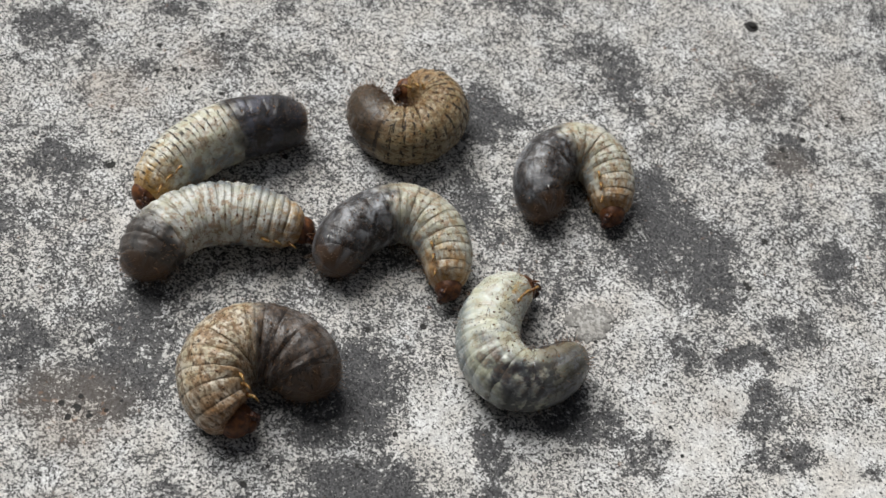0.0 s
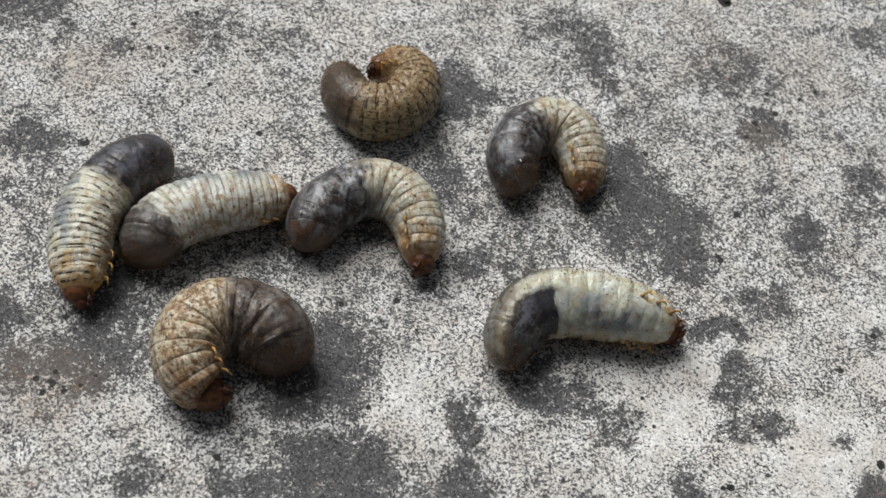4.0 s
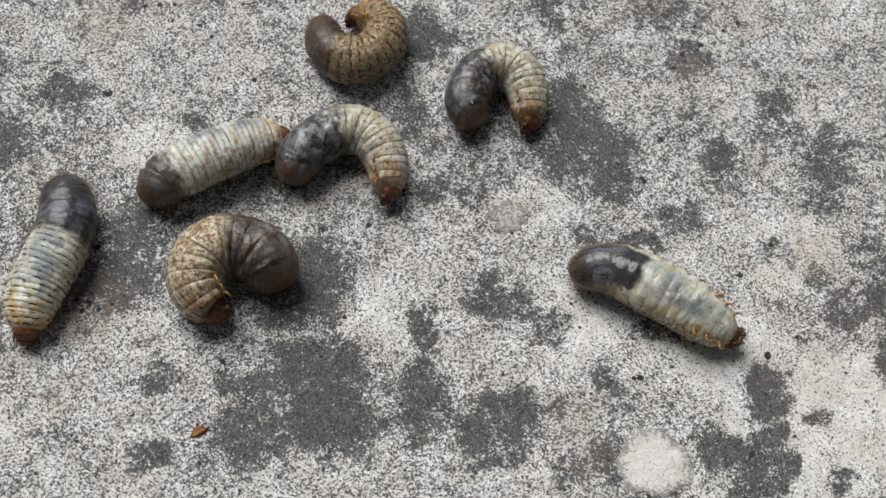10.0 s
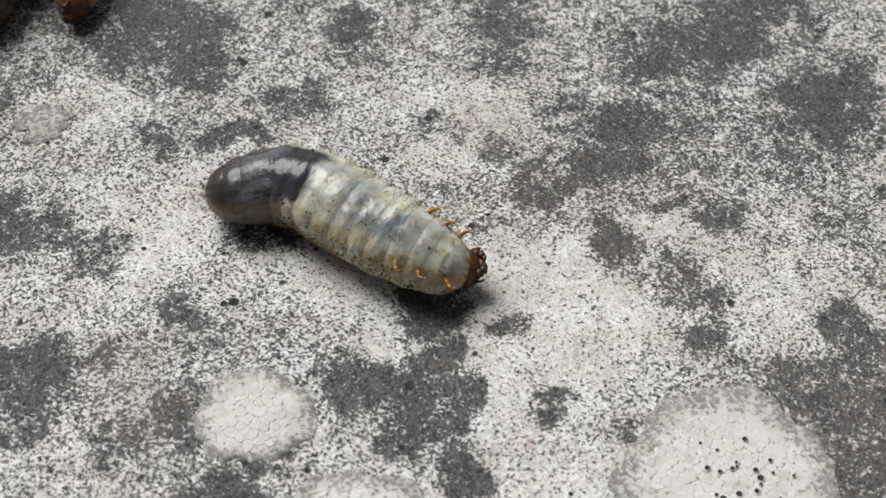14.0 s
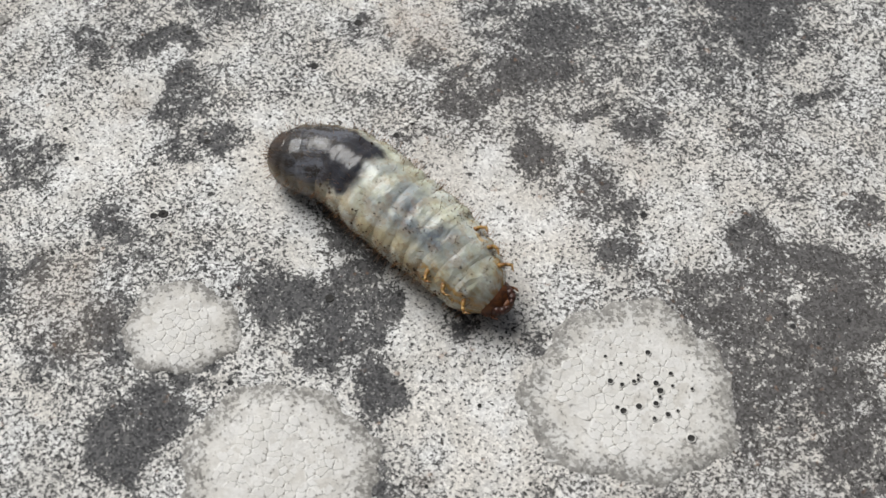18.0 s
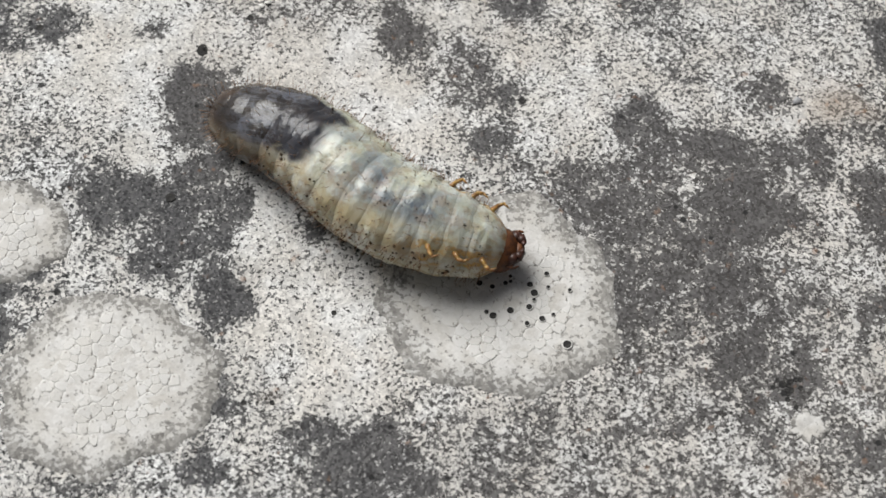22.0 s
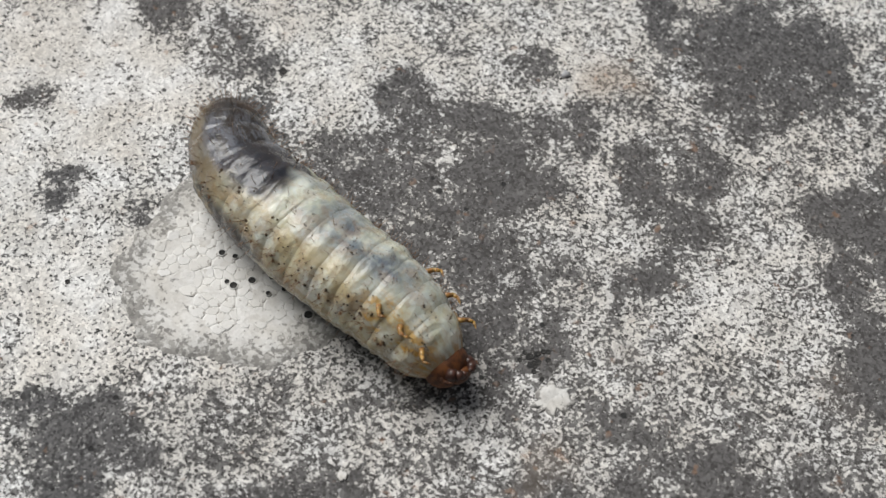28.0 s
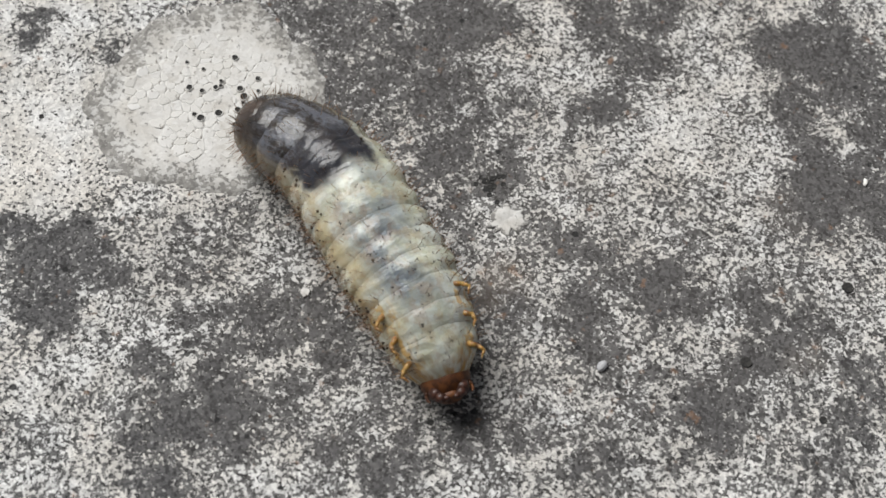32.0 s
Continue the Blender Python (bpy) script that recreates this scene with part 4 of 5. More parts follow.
def bristle_mesh(i, radius, seed, rear, slim):
    """Short stiff hairs standing off one ring."""
    rng = random.Random(seed * 31 + i)
    bm = bmesh.new()
    lo, hi = BOUNDS[i], BOUNDS[i + 1]
    for _ in range(110 if i == 0 else 64):
        s = rng.uniform(0.004, hi) if i == 0 else rng.uniform(lo, hi)
        a = rng.uniform(0, 2 * math.pi)
        if i > 0 and rng.random() < 0.7:
            a = math.pi + rng.choice((-1, 1)) * rng.gauss(1.2, 0.25)
        r = radius * girth(s, slim) * 0.985
        x = (s - (lo + hi) / 2) * rear
        o = Vector((-0.8 if i == 0 and s < 0.06 else rng.uniform(-0.5, 0.3), math.sin(a), math.cos(a))).normalized()
        p = Vector((x, r * math.sin(a) * 1.03, r * math.cos(a) * 0.95))
        q = p + (o + Vector([rng.uniform(-0.3, 0.3) for _ in range(3)])) * rng.uniform(0.4, 1.25)
        rod(bm, p * MM, q * MM, 0.034 * MM, 0.010 * MM, 3)
    return bm


def crumb_mesh(i, radius, seed, length, slim, count):
    """Crumbs of soil stuck to the flanks of one ring."""
    rng = random.Random(seed * 57 + i)
    bm = bmesh.new()
    lo, hi = BOUNDS[i], BOUNDS[i + 1]
    for _ in range(count):
        s = rng.uniform(lo, hi)
        a = math.pi + rng.choice((-1, -1, -1, -1, 1)) * rng.gauss(1.15, 0.30)
        r = radius * girth(s, slim) * (1 + 0.06 * math.exp(-((abs(a - math.pi) - 1.15) / 0.30) ** 2))
        p = Vector(((s - (lo + hi) / 2) * length, r * math.sin(a) * 1.03, r * math.cos(a) * 0.95))
        size = rng.choice((0.07, 0.09, 0.11, 0.16))
        blob(bm, p * MM, Vector((rng.uniform(0.8, 1.3), rng.uniform(0.7, 1.1), rng.uniform(0.7, 1.1))) * size * MM, None, 6, 4)
    return bm


def leg_mesh(side, radius, reach, seed):
    """A three-jointed leg with a claw, in its ring's space."""
    rng = random.Random(seed)
    bm = bmesh.new()
    a = math.pi - side * 0.86
    p = Vector((0, radius * math.sin(a) * 0.95, radius * math.cos(a) * 0.90))
    out = Vector((0, math.sin(a), math.cos(a)))
    d1, d2 = rng.uniform(0.0, 0.5), rng.uniform(-0.35, 0.35)
    pts = [p, p + (out * 0.55 + Vector((0.35 + d1, side * 0.55, 0))) * reach, p + (out * 0.85 + Vector((0.95 + d1, side * (0.6 + d2), 0.10))) * reach,
           p + (out * 0.90 + Vector((1.45 + d1, side * (0.2 + d2), 0))) * reach, p + (out * 0.92 + Vector((1.75 + d1, side * d2, 0))) * reach]
    for (u, v), (ra, rb) in zip(zip(pts, pts[1:]), ((0.30, 0.20), (0.20, 0.15), (0.15, 0.09), (0.07, 0.015))):
        rod(bm, u * MM, v * MM, ra * MM, rb * MM, 8)
    for q, r in zip(pts[1:4], (0.20, 0.15, 0.09)):
        blob(bm, q * MM, (r * MM,) * 3, None, 8, 6)
    return bm


def build_head(thing, radius, seed):
    """Rounded capsule with a face plate, jaws and feelers; x forward, z to the back."""
    k = radius / 5.0 * 1.20
    bm = bmesh.new()
    blob(bm, (0.3 * MM * k, 0, 0.1 * MM), (1.6 * MM * k, 1.95 * MM * k, 1.8 * MM * k), None, 24, 14)
    for v in bm.verts:
        d = v.co / MM
        if d.z > 0.8 * k:
            v.co.z -= 0.10 * MM * k * math.exp(-(d.y / (0.25 * k)) ** 2)
        v.co += v.co.normalized() * 0.04 * MM * noise.noise(d * 1.5 + Vector((seed, 0, 0)))
    head = part("head", bm, HEAD, thing, "glossy chestnut-brown head capsule")
    bm = bmesh.new()
    blob(bm, (1.75 * MM * k, 0, -0.35 * MM * k), (0.55 * MM * k, 1.0 * MM * k, 0.75 * MM * k), None, 14, 9)
    part("face_plate", bm, HEAD, head)
    for side in (-1, 1):
        bm = bmesh.new()
        pts = [Vector((1.1, side * 1.1, -0.7)), Vector((1.7, side * 0.95, -0.95)), Vector((2.0, side * 0.5, -1.1)), Vector((2.05, side * 0.1, -1.15))]
        for (a, b), (ra, rb) in zip(zip(pts, pts[1:]), ((0.5, 0.46), (0.46, 0.3), (0.3, 0.06))):
            rod(bm, a * MM * k, b * MM * k, ra * MM * k, rb * MM * k, 8)
        part("jaw", bm, JAW, head, "black-brown horny jaw")
        bm = bmesh.new()
        pts = [Vector((0.9, side * 1.6, -0.3)), Vector((1.3, side * 1.75, -0.4)), Vector((1.65, side * 1.75, -0.6)), Vector((1.95, side * 1.6, -0.8))]
        for (a, b), (ra, rb) in zip(zip(pts, pts[1:]), ((0.16, 0.13), (0.13, 0.12), (0.14, 0.05))):
            rod(bm, a * MM * k, b * MM * k, ra * MM * k, rb * MM * k, 6)
        part("feeler", bm, HEAD, head)
    return head


HEAD_AT = 0.928


def build_grub(label, radius, skin, rest, seed, soil=0):
    """A grub in its rest shape: thirteen rings, head, six legs, breathing pores and bristles."""
    grub = tagged(new("grub"), label, "beetle grub", "grubs on the slab")
    pieces = []
    for i in range(13):
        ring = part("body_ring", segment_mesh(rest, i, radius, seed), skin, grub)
        pieces.append(ring)
        mid = (BOUNDS[i] + BOUNDS[i + 1]) / 2
        part("bristles", bristle_mesh(i, radius, seed, rest.length, rest.slim), HAIR, ring)
        if soil and 3 <= i <= 11:
            part("soil_crumbs", crumb_mesh(i, radius, seed, rest.length, rest.slim, soil), SOIL, ring, "dark crumbs of soil on the skin")
        if i >= 10:
            for side in (-1, 1):
                part("leg", leg_mesh(side, radius * girth(mid), 0.86 * radius / 5.0, seed + i), LEG, ring, "jointed amber leg")
        if 2 <= i <= 11:
            for side in (-1, 1):
                a = side * 1.62
                r = radius * girth(mid, rest.slim) * 1.012
                bm = bmesh.new()
                blob(bm, Vector((0, r * math.sin(a) * 1.03, r * math.cos(a) * 0.95)) * MM, (0.14 * MM, 0.08 * MM, 0.20 * MM), None, 8, 6)
                part("breathing_pore", bm, SPIRACLE, ring)
    pieces.append(build_head(grub, radius, seed))
    return grub, pieces


def stations(spine):
    return [spine.matrix((BOUNDS[i] + BOUNDS[i + 1]) / 2) for i in range(13)] + [spine.matrix(HEAD_AT)]


def ground_pose(spine):
    """The thing's own pose: under its middle, level, x towards the head."""
    p, q = spine.place(0.45), spine.place(0.55)
    return pose((p.x + q.x) / 2, (p.y + q.y) / 2, 0, 0, 0, math.degrees(math.atan2(q.y - p.y, q.x - p.x)))


def settle_grub(grub, pieces, spine):
    """Lays a still grub along its spine."""
    base = ground_pose(spine)
    grub.matrix_basis = metres(base)
    for ob, m in zip(pieces, stations(spine)):
        ob.matrix_basis = metres(base.inverted() @ m)


def crawl(grub, pieces, rows, radius, slim):
    """Keys a grub that bends and creeps: rows of seconds, roll and the points of its spine."""
    base_rows, part_rows = [], [[] for _ in pieces]
    for t, roll, points in rows:
        spine = Spine(points, roll, radius, slim)
        base = ground_pose(spine)
        base_rows.append((t, metres(base)))
        inv = base.inverted()
        for keep, m in zip(part_rows, stations(spine)):
            keep.append((t, metres(inv @ m)))
    walk(grub, base_rows)
    for ob, keep in zip(pieces, part_rows):
        walk(ob, keep)


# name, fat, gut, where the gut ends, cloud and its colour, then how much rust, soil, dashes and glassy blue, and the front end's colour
IVORY = skin_material("ivory_grub_skin", (0.61, 0.635, 0.575), (0.009, 0.011, 0.021), 0.40, 0.34, (0.17, 0.182, 0.22), 0.28, 0.10, 0.0, 0.75, (0.42, 0.22, 0.06), window=1.0, fold_shade=0.05)
GOLDEN = skin_material("golden_grub_skin", (0.63, 0.63, 0.555), (0.010, 0.011, 0.017), 0.42, 0.60, (0.14, 0.15, 0.20), 0.50, 0.16, 1.0, 0.85, (0.52, 0.27, 0.04), fold_shade=0.08)
SILVER = skin_material("silver_grub_skin", (0.60, 0.61, 0.575), (0.028, 0.026, 0.026), 0.25, 0.55, (0.28, 0.265, 0.26), 0.62, 0.14, 0.30, 0.95, (0.40, 0.20, 0.05), fold_shade=0.28)
TAN = skin_material("tan_grub_skin", (0.34, 0.275, 0.175), (0.034, 0.027, 0.020), 0.32, 0.40, (0.15, 0.138, 0.13), 0.55, 0.80, 1.0, 0.15, (0.36, 0.19, 0.06), fold_shade=0.22)
SLATE = skin_material("slate_grub_skin", (0.56, 0.56, 0.49), (0.0125, 0.013, 0.018), 0.44, 0.85, (0.36, 0.375, 0.40), 0.60, 0.22, 0.45, 0.85, (0.38, 0.17, 0.035), fold_shade=0.08)
SOILED = skin_material("soiled_grub_skin", (0.55, 0.49, 0.39), (0.017, 0.0145, 0.016), 0.44, 0.85, (0.27, 0.25, 0.24), 0.65, 0.85, 0.35, 0.35, (0.27, 0.105, 0.035), fold_shade=0.06)

# still grubs: points from rear to head, roll, radius
COIL = [(27.4, 29.6), (27.2, 25.2), (28.9, 21.4), (32.0, 19.9), (35.6, 20.9), (38.0, 24.3), (37.5, 28.0), (34.7, 30.0), (31.2, 29.9)]
CEE = [(52.6, 6.4), (51.4, 11.1), (53.2, 15.8), (57.3, 18.2), (60.9, 16.7), (62.4, 11.7), (61.9, 5.8)]
ARCH = [(21.2, -3.8), (22.1, 0.1), (25.3, 4.0), (30.2, 6.1), (34.4, 4.8), (36.9, 0.7), (37.2, -3.6), (37.0, -7.5)]
CURLED = [(18.5, -23.4), (17.2, -19.5), (14.4, -16.8), (10.4, -15.9), (6.8, -17.5), (5.4, -21.2), (6.5, -24.8), (9.8, -27.2)]
for points, roll, radius, skin, seed, slim, label, fleck in (
        (COIL, -90, 4.4, TAN, 11, 0.13, "tan grub coiled tight with dark folds and grey rear", None),
        (CEE, 90, 4.3, SLATE, 12, 0.0, "slate-grey grub curled in a horseshoe with amber head", (52.0, 8.6)),
        (ARCH, 90, 4.4, SLATE, 13, 0.0, "grey and cream grub arched with soil on its rear", (20.1, -0.5)),
        (CURLED, -90, 5.5, SOILED, 14, 0.0, "soil-stained brown grub curled round a reddish head", (15.8, -19.7))):
    line = Spine(points, roll, radius, slim)
    body = build_grub(label, radius, skin, line, seed)
    settle_grub(*body, line)
    # bright glint on the rear, modelled as a small white lump
    if fleck:
        spot = Vector((*fleck, 8.3))
        ring, m = min(zip(body[1], stations(line)), key=lambda k: (k[1].translation - spot).length)
        at = m.inverted() @ spot
        out = Vector((0, at.y, at.z)).normalized()
        bm = bmesh.new()
        blob(bm, (0, 0, 0), (0.26 * MM, 0.15 * MM, 0.10 * MM), None, 8, 6)
        ob = part("white_glint", bm, CHIP_AND_GLINT, ring, "tiny white lump standing for a glint")
        ob.location = (Vector((at.x, 0, 0)) + out * radius * 0.95) * MM


def straight(length, radius, slim):
    return Spine([(length * k / 6, 0) for k in range(7)], 0, radius, slim, flat=True)


ivory_grub, ivory_pieces = build_grub("ivory grub with blue-black rear crawling on its back", 4.65, IVORY, straight(35.0, 4.65, 0.16), 15, soil=9)
golden_grub, golden_pieces = build_grub("yellow grub with black-dashed back and dark rear", 4.7, GOLDEN, straight(30.5, 4.7, 0.06), 16)
cam.data.dof.use_dof, cam.data.dof.focus_object, cam.data.dof.aperture_fstop = True, ivory_grub, 41.0
silver_grub, silver_pieces = build_grub("silvery ringed grub with brown rear leaning on another", 4.7, SILVER, straight(28.0, 4.7, 0.0), 17, soil=3)


# ---- small things on the slab ----
def build_chip(x, y, size, seed, material, name, label, category):
    """A small broken piece with flat facets and worn edges."""
    rng = random.Random(seed)
    bm = bmesh.new()
    for _ in range(16):
        d = Vector((rng.gauss(0, 1), rng.gauss(0, 1), rng.gauss(0, 1))).normalized()
        bm.verts.new(Vector((d.x * size, d.y * size * 0.7, d.z * size * 0.42)) * rng.uniform(0.75, 1.1) * MM)
    bmesh.ops.convex_hull(bm, input=bm.verts[:])
    bmesh.ops.bevel(bm, geom=bm.edges[:], offset=size * 0.06 * MM, segments=1, affect="EDGES")
    ob = part(name, bm, material, None, label)
    ob.location = (x * MM, y * MM, (height(x, y) + size * 0.30) * MM)
    ob.rotation_euler = (0, 0, rng.uniform(0, 6.28))
    return tagged(ob, category=category)


def build_crack(points, width):
    """A hairline crack: a dark sunken ribbon between two low lips."""
    bm = bmesh.new()
    rows = []
    for k, (x, y) in enumerate(points):
        u, v = points[max(k - 1, 0)], points[min(k + 1, len(points) - 1)]
        d = Vector((v[0] - u[0], v[1] - u[1], 0)).normalized()
        nrm = Vector((-d.y, d.x, 0))
        w = width * (0.5 + 0.5 * math.sin(math.pi * (k + 0.5) / len(points)))
        rows.append([bm.verts.new((Vector((x, y, height(x, y) + z)) + nrm * w * f) * MM) for f, z in ((-1.3, -0.05), (-0.8, 0.09), (0, 0.05), (0.8, 0.09), (1.3, -0.05))])
    for p, q in zip(rows, rows[1:]):
        for k in range(4):
            bm.faces.new((p[k], p[k + 1], q[k + 1], q[k]))
    part("crack", bm, PIT, ground)


def build_husk(x, y, turn):
    husk = tagged(new("seed_husk"), "tiny orange straw husk lying on the stone", "plant debris")
    husk.location, husk.rotation_euler = (x * MM, y * MM, (height(x, y) + 0.1) * MM), (0, 0, radians(turn))
    for k, (dy, tilt, long) in enumerate(((0, 8, 3.2), (0.45, 22, 2.4))):
        bm = bmesh.new()
        for j in range(9):
            f = j / 8
            w = 0.62 * math.sin(math.pi * (0.08 + 0.9 * f)) ** 0.8
            for side in (-1, 0, 1):
                bm.verts.new(((f - 0.5) * long * MM, (dy + side * w) * MM, (0.28 * (1 - side * side) + 0.12 * math.sin(3 * f)) * MM))
        bm.verts.ensure_lookup_table()
        for j in range(8):
            for c in range(2):
                a = j * 3 + c
                bm.faces.new([bm.verts[q] for q in (a, a + 3, a + 4, a + 1)])
        bmesh.ops.solidify(bm, geom=bm.faces[:], thickness=0.06 * MM)
        ob = part("flake", bm, HUSK, husk)
        ob.rotation_euler = (0, 0, radians(tilt))


build_husk(5.8, -45.7, 20)
build_chip(91.5, 48.1, 0.90, 1330, PIT, "soil_crumb", "black angular soil crumb lying on the stone", "soil crumb")
build_chip(155.6, -54.4, 0.75, 1503, GREY_CHIP, "stone_chip", "pale grey angular stone chip on dark lichen", "stone chip")
build_chip(149.8, -103.5, 0.75, 1065, GREY_CHIP, "stone_chip", "pale grey flat stone chip on lichen", "stone chip")
build_chip(178.7, -91.0, 0.50, 1530, CHIP_AND_GLINT, "stone_chip", "white rounded stone chip on black lichen", "stone chip")
build_chip(104.8, -32.2, 0.45, 720, CHIP_AND_GLINT, "stone_chip", "tiny white stone chip beside a pit", "stone chip")
build_chip(98.2, -36.2, 0.45, 268, PIT, "soil_pellet", "small dark grey soil pellet on pale stone", "soil crumb")
build_chip(105.4, -32.0, 0.40, 860, CHIP_AND_GLINT, "stone_chip", "tiny white stone chip on speckled stone", "stone chip")
build_crack([(-36.8, 47.8), (-35.1, 48.6), (-33.3, 48.9), (-32.0, 49.7), (-29.9, 50.7)], 0.35)


